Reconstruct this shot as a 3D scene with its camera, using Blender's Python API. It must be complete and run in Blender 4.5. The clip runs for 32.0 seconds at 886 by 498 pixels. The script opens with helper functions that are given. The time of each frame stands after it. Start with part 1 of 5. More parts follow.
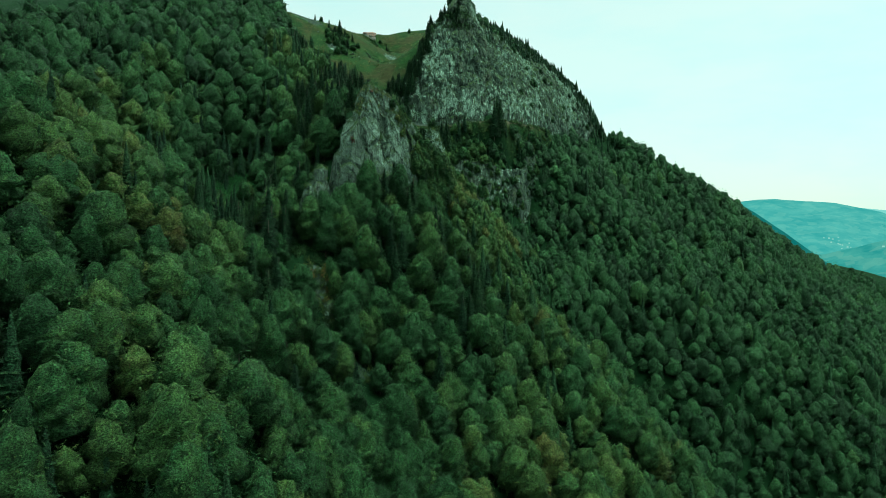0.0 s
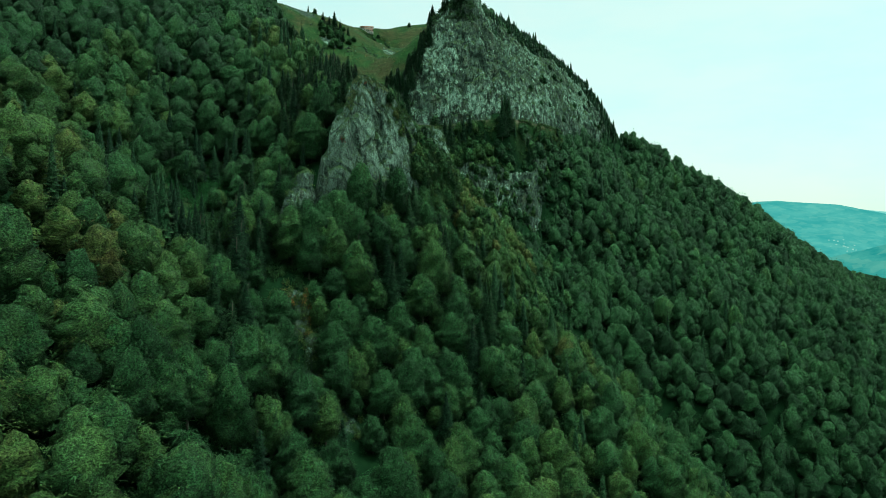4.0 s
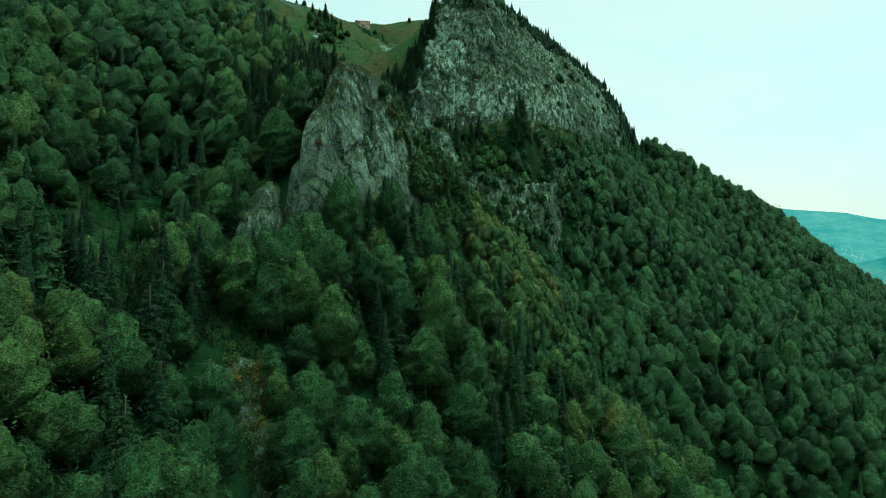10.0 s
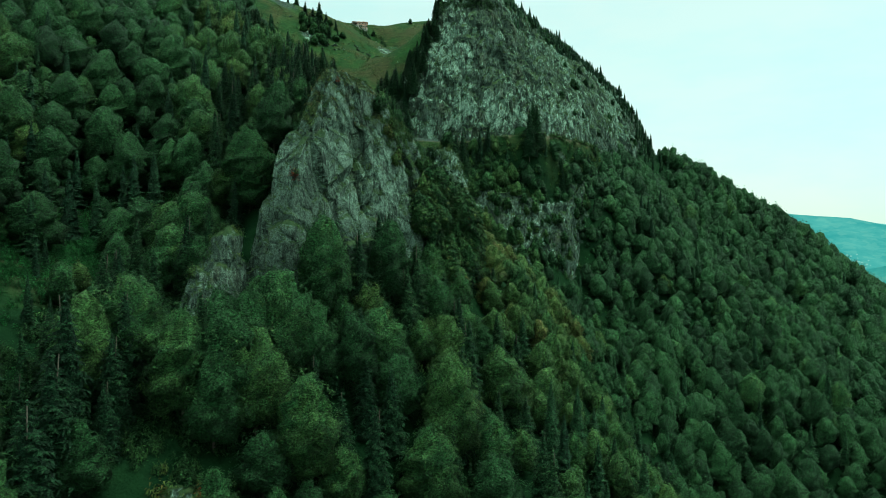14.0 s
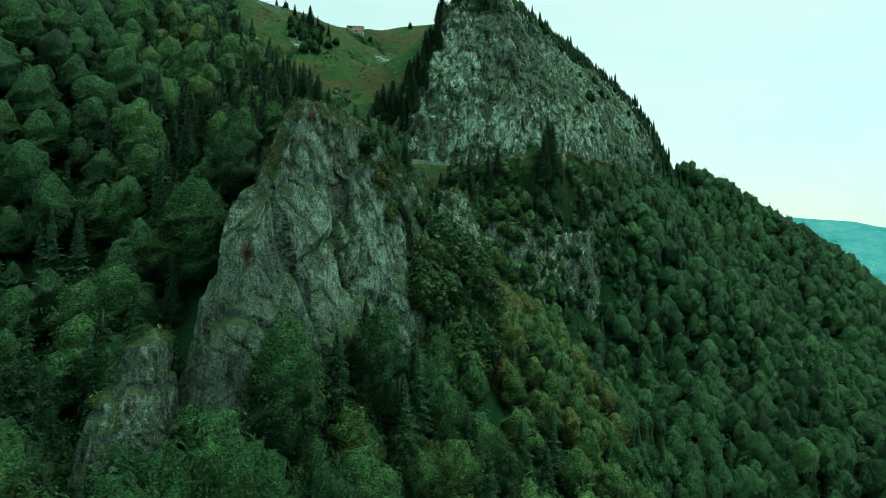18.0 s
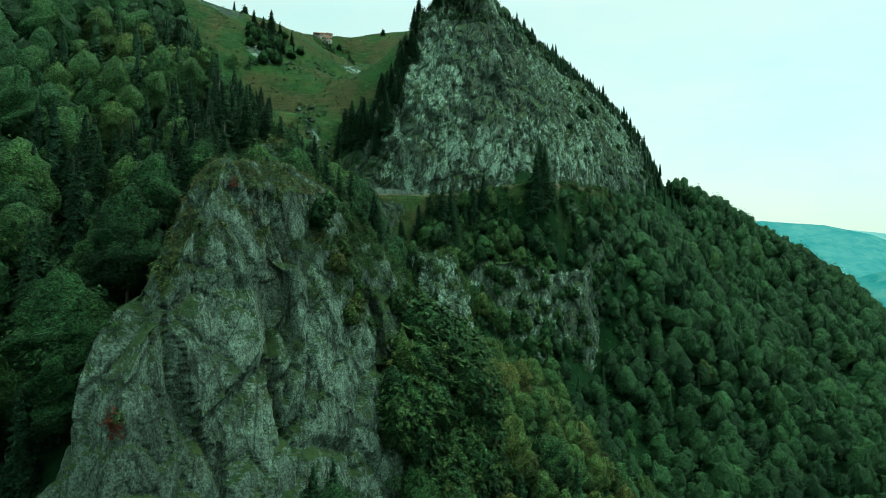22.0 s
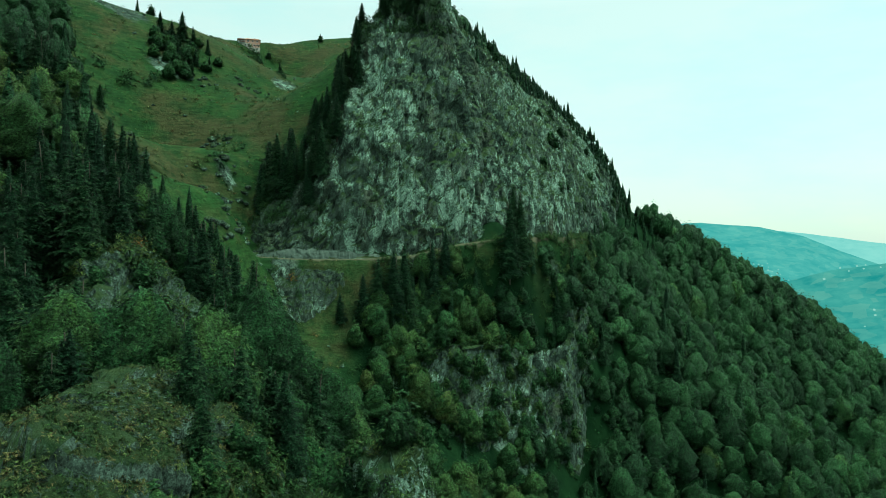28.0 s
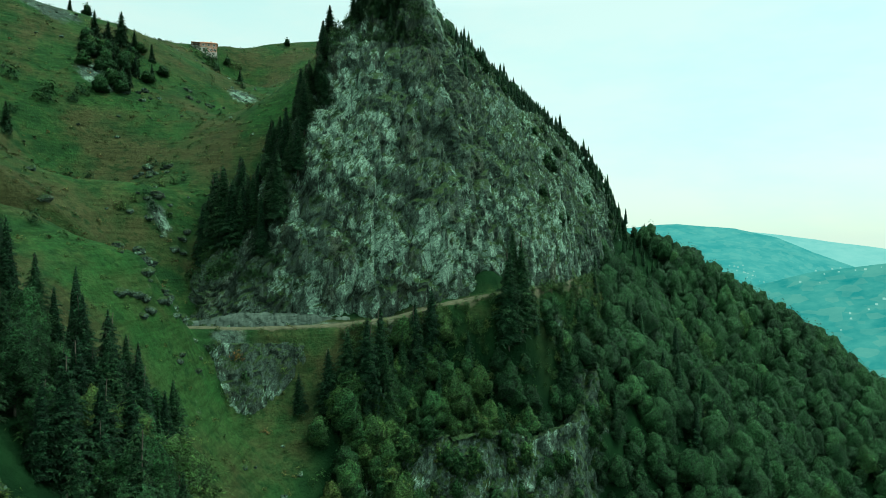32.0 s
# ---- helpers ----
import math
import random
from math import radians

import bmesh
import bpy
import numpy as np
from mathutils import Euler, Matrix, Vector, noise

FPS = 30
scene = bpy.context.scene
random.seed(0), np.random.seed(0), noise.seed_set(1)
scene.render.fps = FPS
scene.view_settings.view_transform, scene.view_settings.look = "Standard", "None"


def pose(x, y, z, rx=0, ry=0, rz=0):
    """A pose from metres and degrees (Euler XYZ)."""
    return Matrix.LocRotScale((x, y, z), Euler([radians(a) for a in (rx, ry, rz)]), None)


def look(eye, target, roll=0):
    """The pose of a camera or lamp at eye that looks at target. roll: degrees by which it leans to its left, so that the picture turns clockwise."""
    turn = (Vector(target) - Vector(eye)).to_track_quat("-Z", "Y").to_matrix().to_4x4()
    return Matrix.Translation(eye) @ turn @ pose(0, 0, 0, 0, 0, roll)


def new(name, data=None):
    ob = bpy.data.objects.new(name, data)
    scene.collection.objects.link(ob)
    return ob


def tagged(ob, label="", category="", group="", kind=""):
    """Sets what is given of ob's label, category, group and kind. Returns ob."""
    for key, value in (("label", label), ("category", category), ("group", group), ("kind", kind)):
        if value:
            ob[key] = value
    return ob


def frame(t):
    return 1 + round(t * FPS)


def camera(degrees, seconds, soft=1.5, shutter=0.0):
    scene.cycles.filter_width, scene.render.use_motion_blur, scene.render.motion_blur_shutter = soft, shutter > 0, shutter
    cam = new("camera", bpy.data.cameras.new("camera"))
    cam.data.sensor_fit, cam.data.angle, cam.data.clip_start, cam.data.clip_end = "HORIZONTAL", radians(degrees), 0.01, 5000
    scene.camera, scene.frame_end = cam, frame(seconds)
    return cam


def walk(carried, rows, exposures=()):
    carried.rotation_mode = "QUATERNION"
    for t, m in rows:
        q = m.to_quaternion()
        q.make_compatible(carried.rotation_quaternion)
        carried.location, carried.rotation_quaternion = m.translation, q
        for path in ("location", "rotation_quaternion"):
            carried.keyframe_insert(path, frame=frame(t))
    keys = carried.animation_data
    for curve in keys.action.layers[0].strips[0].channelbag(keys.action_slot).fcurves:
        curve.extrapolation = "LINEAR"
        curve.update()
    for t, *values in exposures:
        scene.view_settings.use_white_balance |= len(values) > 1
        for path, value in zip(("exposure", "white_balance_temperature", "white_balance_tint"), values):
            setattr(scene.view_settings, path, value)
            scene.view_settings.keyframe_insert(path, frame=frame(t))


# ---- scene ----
cam = camera(66.62, 32.0, 0.6)
PATH = [
    (0.0, look((0.00, -0.00, 300.00), (9.15, 399.68, 287.02), 0.02)),
    (1.0, look((-0.08, 9.42, 301.03), (8.71, 409.11, 288.13), -0.00)),
    (2.0, look((-0.29, 18.85, 302.08), (8.48, 418.55, 289.31), -0.02)),
    (3.0, look((-0.56, 28.32, 303.13), (8.32, 428.02, 290.41), 0.01)),
    (3.5, look((-0.72, 33.05, 303.65), (8.27, 432.75, 291.19), -0.01)),
    (5.5, look((-1.33, 51.93, 305.71), (7.81, 451.67, 294.64), 0.00)),
    (6.0, look((-1.43, 56.56, 306.16), (7.62, 456.31, 295.28), -0.04)),
    (7.0, look((-1.49, 65.73, 306.97), (7.41, 465.51, 297.28), -0.06)),
    (8.0, look((-1.51, 74.82, 307.88), (7.18, 474.62, 298.98), -0.08)),
    (9.0, look((-1.60, 83.93, 309.10), (6.66, 483.75, 300.36), -0.05)),
    (10.0, look((-1.80, 93.20, 310.69), (6.83, 493.03, 302.85), 0.02)),
    (11.0, look((-2.07, 102.48, 312.59), (6.73, 502.30, 304.22), 0.28)),
    (12.0, look((-2.33, 111.76, 315.02), (6.42, 511.58, 306.75), 0.27)),
    (13.0, look((-2.63, 120.96, 317.94), (5.83, 520.81, 311.35), 0.07)),
    (14.0, look((-3.04, 130.12, 321.30), (5.55, 529.98, 314.93), 0.16)),
    (14.5, look((-3.20, 134.72, 323.05), (5.43, 534.58, 316.91), 0.20)),
    (16.5, look((-3.55, 153.07, 330.28), (5.37, 552.92, 323.88), 0.26)),
    (17.0, look((-3.64, 157.57, 332.02), (5.27, 557.42, 325.70), 0.28)),
    (18.0, look((-3.81, 166.47, 335.41), (4.92, 566.33, 329.30), 0.29)),
    (19.0, look((-3.89, 175.30, 338.74), (5.05, 575.17, 333.72), 0.17)),
    (20.0, look((-4.04, 184.12, 342.17), (5.79, 583.97, 337.05), 0.16)),
    (20.5, look((-4.11, 188.50, 343.85), (6.89, 588.31, 338.89), 0.13)),
    (21.0, look((-4.15, 192.87, 345.51), (8.62, 592.63, 340.77), 0.11)),
    (21.5, look((-4.19, 197.24, 347.18), (11.75, 596.90, 342.66), 0.06)),
    (22.0, look((-4.19, 201.64, 348.88), (19.26, 600.93, 344.59), -0.03)),
    (22.5, look((-4.17, 206.05, 350.63), (27.23, 604.79, 346.50), -0.14)),
    (23.0, look((-4.14, 210.44, 352.39), (34.59, 608.54, 348.16), -0.14)),
    (24.0, look((-3.97, 219.18, 355.94), (39.64, 616.77, 351.76), -0.23)),
    (25.0, look((-3.82, 227.71, 359.57), (43.38, 624.89, 355.21), -0.29)),
    (25.5, look((-3.74, 231.88, 361.36), (44.99, 628.88, 356.91), -0.29)),
    (27.5, look((-3.35, 248.06, 368.45), (51.47, 644.26, 363.38), -0.21)),
    (28.0, look((-3.16, 252.29, 370.19), (53.31, 648.25, 365.00), -0.22)),
    (29.0, look((-2.65, 260.98, 373.60), (57.44, 656.41, 368.45), -0.29)),
    (30.0, look((-1.91, 269.91, 377.01), (61.63, 664.79, 371.51), -0.23)),
    (31.0, look((-1.00, 278.94, 380.51), (65.94, 673.25, 374.45), -0.25)),
    (32.0, look((-0.00, 288.00, 384.11), (70.15, 681.75, 378.11), -0.17)),
]
walk(cam, PATH, [(0.0, 0.0, 5750, -24), (32.0, 0.0, 5750, -24)])

# ---- world, sun, exposure ----
world = bpy.data.worlds.new("sky")
scene.world = world
world.use_nodes = True
wt = world.node_tree
wt.nodes.clear()


def wnode(kind, **values):
    n = wt.nodes.new(kind)
    for key, v in values.items():
        n.inputs[key].default_value = v
    return n


SUN_UP, SUN_ROUND = radians(56), radians(84)
sky = wt.nodes.new("ShaderNodeTexSky")
sky.sky_type = 'NISHITA'
sky.sun_disc = False
sky.sun_elevation = SUN_UP
sky.sun_rotation = SUN_ROUND
sky.air_density = 1.0
sky.dust_density = 1.5
sky_back = wnode("ShaderNodeBackground", Strength=0.05)
wt.links.new(sky.outputs[0], sky_back.inputs[0])
# a bright high overcast with thin breaks, under which the blue shows faintly
wcoord = wt.nodes.new("ShaderNodeTexCoord")
wmap = wt.nodes.new("ShaderNodeMapping")
wmap.inputs["Scale"].default_value = (1.6, 1.6, 5.0)
wt.links.new(wcoord.outputs["Generated"], wmap.inputs[0])
wnoise = wnode("ShaderNodeTexNoise", Scale=1.6, Detail=6.0, Roughness=0.6)
wt.links.new(wmap.outputs[0], wnoise.inputs["Vector"])
wramp = wt.nodes.new("ShaderNodeValToRGB")
wramp.color_ramp.elements[0].position, wramp.color_ramp.elements[0].color = 0.34, (0.80, 0.89, 0.83, 1)
wramp.color_ramp.elements[1].position, wramp.color_ramp.elements[1].color = 0.56, (0.91, 0.90, 0.82, 1)
wt.links.new(wnoise.outputs[0], wramp.inputs[0])
cloud_back = wnode("ShaderNodeBackground", Strength=0.85)
# an overcast sky is brighter overhead than at the horizon
wsep = wt.nodes.new("ShaderNodeSeparateXYZ")
wt.links.new(wcoord.outputs["Generated"], wsep.inputs[0])
wup = wt.nodes.new("ShaderNodeMapRange")
for key, v in (("From Min", 0.32), ("From Max", 1.0), ("To Min", 0.84), ("To Max", 3.2)):
    wup.inputs[key].default_value = v
wt.links.new(wsep.outputs[2], wup.inputs["Value"])
wt.links.new(wup.outputs[0], cloud_back.inputs["Strength"])
wt.links.new(wramp.outputs[0], cloud_back.inputs[0])
wadd = wt.nodes.new("ShaderNodeAddShader")
wt.links.new(sky_back.outputs[0], wadd.inputs[0])
wt.links.new(cloud_back.outputs[0], wadd.inputs[1])
wout = wt.nodes.new("ShaderNodeOutputWorld")
wt.links.new(wadd.outputs[0], wout.inputs[0])

sun_data = bpy.data.lights.new("sun", 'SUN')
sun_data.energy, sun_data.angle, sun_data.color = 2.8, radians(16), (1.0, 0.95, 0.86)
sun = new("sun", sun_data)
SUN_WAY = Vector((math.sin(SUN_ROUND) * math.cos(SUN_UP), math.cos(SUN_ROUND) * math.cos(SUN_UP), math.sin(SUN_UP)))
sun.matrix_world = look(SUN_WAY * 900 + Vector((0, 300, 300)), (0, 300, 300))

# ---- noise and terrain ----


def hash3(ix, iy, iz, seed):
    h = (ix * 374761393 + iy * 668265263 + iz * 2147483647 + seed * 974634777) & 0xFFFFFFFF
    h = ((h ^ (h >> 13)) * 1274126177) & 0xFFFFFFFF
    h = ((h ^ (h >> 15)) * 2246822519) & 0xFFFFFFFF
    return ((h ^ (h >> 16)) & 0xFFFF) / 32767.5 - 1.0


def vnoise(x, y, z, seed=0):
    """Smooth value noise from -1 to 1 on arrays."""
    fx, fy, fz = np.floor(x), np.floor(y), np.floor(z)
    ix, iy, iz = fx.astype(np.int64), fy.astype(np.int64), fz.astype(np.int64)
    u, v, w = x - fx, y - fy, z - fz
    u, v, w = u * u * (3 - 2 * u), v * v * (3 - 2 * v), w * w * (3 - 2 * w)
    total = 0
    for dx in (0, 1):
        for dy in (0, 1):
            for dz in (0, 1):
                k = (u if dx else 1 - u) * (v if dy else 1 - v) * (w if dz else 1 - w)
                total = total + k * hash3(ix + dx, iy + dy, iz + dz, seed)
    return total


def fbm(x, y, z, octaves=4, seed=0, ridged=False):
    total, amp, norm = 0, 1.0, 0
    for k in range(octaves):
        n = vnoise(x * 2 ** k, y * 2 ** k, z * 2 ** k, seed + 17 * k)
        total = total + amp * ((1 - 2 * np.abs(n)) if ridged else n)
        norm += amp
        amp *= 0.5
    return total / norm


def smooth(a, b, x):
    t = np.clip((x - a) / (b - a), 0, 1)
    return t * t * (3 - 2 * t)


# Breaklines of the mountain: ridges, gullies, benches and slopes, in metres.
LINES = {
    "west_slope": [(-55, 111, 258), (-43, 132, 266), (-60, 140, 278), (-73, 173, 298), (-100, 185, 320), (-87, 211, 309),
                   (-119, 288, 350), (-104, 385, 396), (-81, 365, 374), (-94, 471, 424)],
    "west_gully": [(-36, 134, 261), (-55, 200, 284), (-61, 223, 295), (-60, 285, 322), (-73, 213, 303), (-78, 296, 323), (-66, 310, 343), (-61, 357, 371)],
    "spur_foot": [(-9, 202, 253), (-29, 209, 264), (-37, 220, 286), (17, 202, 235), (40, 206, 227), (92, 233, 207), (-15, 221, 266)],
    "spur_east": [(19, 250, 270), (36, 240, 251), (45, 248, 249), (73, 272, 235), (26, 328, 302)],
    "crag_foot": [(-47, 268, 312), (-40, 257, 309), (-30, 253, 309), (-19, 264, 312), (-7, 280, 309), (7, 298, 308), (15, 322, 308)],
    "spur_crest": [(-25, 284, 345), (-20, 300, 349), (-20, 318, 348), (-24, 338, 350), (-29, 352, 366), (-45, 385, 383)],
    "east_woods": [(110, 387, 256), (95, 394, 266), (168, 372, 227), (216, 374, 201), (209, 411, 228), (251, 470, 247), (88, 427, 281),
                   (172, 462, 274), (199, 516, 279), (142, 484, 300), (116, 469, 308), (120, 495, 321), (89, 453, 305)],
    "east_ridge": [(360, 640, 262), (280, 621, 314), (218, 618, 349), (197, 619, 361), (185, 651, 382), (171, 657, 389)],
    "rock_band": [(69, 435, 295), (42, 436, 326), (30, 424, 322), (57, 449, 312), (68, 458, 346), (22, 426, 331), (2, 373, 328), (-12, 390, 334)],
    "road_bench": [(-18, 424, 349), (-34, 431, 366), (-19, 433, 366), (4, 440, 367), (28, 446, 370), (50, 450, 369)],
    "wall_foot": [(-27, 446, 366), (-8, 449, 366), (12, 452, 367), (30, 457, 368), (57, 474, 369), (93, 533, 370), (133, 606, 376), (160, 648, 385)],
    "wall_top": [(-7, 472, 396), (6, 482, 428), (24, 498, 457), (32, 505, 464), (40, 508, 444), (50, 545, 452), (62, 600, 466), (84, 634, 466),
                 (116, 645, 446), (136, 646, 430), (150, 648, 412), (163, 650, 391)],
    "pasture": [(-33, 424, 383), (-40, 457, 395), (-54, 479, 398), (-67, 481, 400), (-57, 398, 384), (-71, 433, 403), (-36, 600, 450), (-22, 540, 425)],
    "saddle": [(-125, 548, 477), (-108, 550, 472), (-90, 552, 467), (-67, 556, 461), (-69, 572, 466), (-63, 590, 468.5), (-58, 602, 470), (-51, 606, 470), (-43, 618, 475), (-30, 645, 482), (-8, 676, 491), (22, 690, 495), (70, 685, 484),
               (20, 600, 466)],
    "saddle_back": [(-150, 630, 455), (-115, 625, 452), (-84, 635, 450), (-58, 670, 458), (-25, 720, 466), (10, 745, 474), (70, 740, 466), (130, 700, 420)],
    "east_gully": [(52, 345, 279), (82, 326, 208), (100, 345, 219), (120, 302, 172), (185, 292, 138), (135, 247, 162), (10, 352, 318)],
    "ravine": [(-36, 152, 256), (-27, 151, 246), (-41, 162, 262), (-60, 192, 288)],
    "near_slope": [(-90, 60, 255), (-20, 60, 215), (60, 100, 175)],
}
KNOTS = np.array([p for line in LINES.values() for p in line], float)


def fit_surface(knots, soft=4.0, stiff=0.3):
    d = np.sqrt(((knots[:, None, :2] - knots[None, :, :2]) ** 2).sum(-1) + soft ** 2)
    n = len(knots)
    a = np.zeros((n + 3, n + 3))
    a[:n, :n] = d - stiff * soft * np.eye(n)
    a[:n, n], a[:n, n + 1:] = 1, knots[:, :2] / 100
    a[n:, :n] = a[:n, n:].T
    return np.linalg.solve(a, np.r_[knots[:, 2], 0, 0, 0])


SOFT = 4.0
COEFF = fit_surface(KNOTS, SOFT)


def base_height(x, y):
    """The mountain's smooth height at arrays of x and y."""
    shape = np.shape(x)
    x, y = np.ravel(np.asarray(x, float)), np.ravel(np.asarray(y, float))
    out = COEFF[-3] + COEFF[-2] * x / 100 + COEFF[-1] * y / 100
    for (kx, ky, _), c in zip(KNOTS, COEFF):
        out += c * np.sqrt((x - kx) ** 2 + (y - ky) ** 2 + SOFT ** 2)
    return out.reshape(shape)


def height(x, y):
    x, y = np.asarray(x, float), np.asarray(y, float)
    cx, cy = np.clip(x, -190, 420), np.clip(y, 30, 720)
    away = np.hypot(x - cx, y - cy)
    z = base_height(cx, cy) + 2.2 * fbm(x / 34, y / 34, 0 * x, 4, 3)
    k, level = road_blend(x, y)
    z = z * (1 - k) + level * k
    # past the mountain the land falls away to the valley floor
    drop = smooth(0, 700, away)
    floor = -120 + 60 * fbm(x / 900, y / 900, 0 * x, 3, 9)
    east = smooth(-400, 300, x)
    z = z * (1 - drop) + drop * (floor * east + (430 + 0.12 * (away)) * (1 - east) * smooth(-600, 300, y) + 120 * (1 - east) * (1 - smooth(-600, 300, y)))
    return z


# ---- materials ----


class Mat:
    """A small builder of node materials."""

    def __init__(self, name, rough=0.9, spec=0.1):
        self.m = bpy.data.materials.new(name)
        self.m.use_nodes = True
        self.t = self.m.node_tree
        self.b = self.t.nodes["Principled BSDF"]
        self.b.inputs["Roughness"].default_value = rough
        self.b.inputs["Specular IOR Level"].default_value = spec

    def node(self, kind, **values):
        n = self.t.nodes.new(kind)
        for key, v in values.items():
            n.inputs[key].default_value = v
        return n

    def link(self, a, b):
        self.t.links.new(a, b)

    def place(self, scale=(1, 1, 1), local=False):
        c = self.node("ShaderNodeTexCoord") if local else self.node("ShaderNodeNewGeometry")
        m = self.node("ShaderNodeMapping")
        m.inputs["Scale"].default_value = scale
        self.link(c.outputs["Object" if local else "Position"], m.inputs[0])
        return m.outputs[0]

    def noise(self, where, scale, detail=5.0, rough=0.6):
        n = self.node("ShaderNodeTexNoise", Scale=scale, Detail=detail, Roughness=rough)
        self.link(where, n.inputs["Vector"])
        return n.outputs[0]

    def ramp(self, fac, *stops):
        r = self.node("ShaderNodeValToRGB")
        e = r.color_ramp.elements
        while len(e) < len(stops):
            e.new(0.5)
        for k, (pos, col) in enumerate(stops):
            e[k].position = pos
            e[k].color = (*col, 1) if not isinstance(col, (int, float)) else (col, col, col, 1)
        self.link(fac, r.inputs[0])
        return r.outputs[0]

    def mix(self, fac, a, b, mode='MIX'):
        n = self.node("ShaderNodeMix")
        n.data_type = 'RGBA'
        n.blend_type = mode
        for key, v in ((0, fac), (6, a), (7, b)):
            if isinstance(v, (int, float)):
                n.inputs[key].default_value = v
            elif isinstance(v, tuple):
                n.inputs[key].default_value = (*v, 1)
            else:
                self.link(v, n.inputs[key])
        return n.outputs[2]

    def math(self, op, a, b=0.0):
        n = self.node("ShaderNodeMath")
        n.operation = op
        for key, v in ((0, a), (1, b)):
            if isinstance(v, (int, float)):
                n.inputs[key].default_value = v
            else:
                self.link(v, n.inputs[key])
        return n.outputs[0]

    def color(self, out):
        self.link(out, self.b.inputs["Base Color"])
        return self

    def bump(self, out, strength=0.5, distance=0.3):
        n = self.node("ShaderNodeBump", Strength=strength, Distance=distance)
        self.link(out, n.inputs["Height"])
        self.link(n.outputs[0], self.b.inputs["Normal"])
        return self

    def attribute(self, name):
        n = self.node("ShaderNodeAttribute")
        n.attribute_name = name
        return n.outputs["Fac"]


def steep(m):
    """1 on level ground, 0 on a wall."""
    g = m.node("ShaderNodeNewGeometry")
    s = m.node("ShaderNodeSeparateXYZ")
    m.link(g.outputs["True Normal"], s.inputs[0])
    return s.outputs[2]


def rock_colour(m, pale=1.0, lichen_on=0.8):
    def grey(v, warm=0.0):
        return (v * pale * (0.69 + warm), v * pale, v * pale * (0.76 - warm * 0.6))
    p = m.place()
    big = m.noise(m.place((1, 1, 0.55)), 0.085, 6, 0.62)
    col = m.ramp(big, (0.32, grey(0.042)), (0.5, grey(0.076)), (0.68, grey(0.118)))
    rust = m.noise(m.place((1, 1, 0.5)), 0.13, 7, 0.65)
    col = m.mix(m.ramp(rust, (0.55, 0.0), (0.68, 0.55)), col, grey(0.090, 0.22))
    # pale lichen in broken patches, thicker in some zones
    lichen = m.noise(m.place((1, 1, 0.7)), 0.26 if lichen_on > 0.6 else 0.5, 12, 0.70)
    zone = m.math('MULTIPLY', m.math('SUBTRACT', m.noise(p, 0.030, 4, 0.6), 0.5), 0.8)
    col = m.mix(m.ramp(m.math('ADD', lichen, zone), (0.52, 0.0), (0.565, lichen_on)), col, grey(0.30 if lichen_on > 0.6 else 0.235))
    # dark stains and the dark of clefts, painted on and drawn out downward
    streak = m.noise(m.place((1, 1, 0.3)), 0.42, 11, 0.72)
    col = m.mix(m.ramp(streak, (0.40, 0.88), (0.46, 0.0)), col, grey(0.024))
    # open joints between blocks
    warp = m.mix(1.0, m.place((1, 1, 0.45)), m.node("ShaderNodeTexNoise", Scale=0.30, Detail=6.0).outputs["Color"], 'ADD')
    for scale, width in ((0.11, 0.022), (0.26, 0.020)):
        crack = m.node("ShaderNodeTexVoronoi", Scale=scale)
        crack.feature = 'DISTANCE_TO_EDGE'
        m.link(warp, crack.inputs["Vector"])
        col = m.mix(m.ramp(crack.outputs["Distance"], (0.0, 0.75), (width, 0.0)), col, grey(0.022))
    fine = m.noise(p, 1.5, 10, 0.80)
    grit = m.noise(p, 4.5, 6, 0.8)
    col = m.mix(0.85, col, m.ramp(grit, (0.40, 0.25), (0.60, 1.75)), 'MULTIPLY')
    col = m.mix(0.75, col, m.ramp(fine, (0.37, 0.20), (0.5, 1.0), (0.64, 1.6)), 'MULTIPLY')
    return col, fine, streak


def make_rock(name, pale, lichen_on=0.8):
    m = Mat(name, 0.95)
    col, fine, streak = rock_colour(m, pale, lichen_on)
    moss = m.math('ADD', steep(m), m.math('MULTIPLY', m.noise(m.place(), 0.5, 10, 0.75), 2.0))
    green = m.ramp(m.noise(m.place(), 0.7, 6), (0.3, (0.016, 0.040, 0.013)), (0.7, (0.045, 0.070, 0.022)))
    col = m.mix(m.ramp(m.math('MULTIPLY', m.math('SUBTRACT', moss, 0.45), 0.7), (0.67, 0.0), (0.82, 0.95)), col, green)
    m.color(col)
    m.bump(fine, 1.0, 0.7)
    return m.m


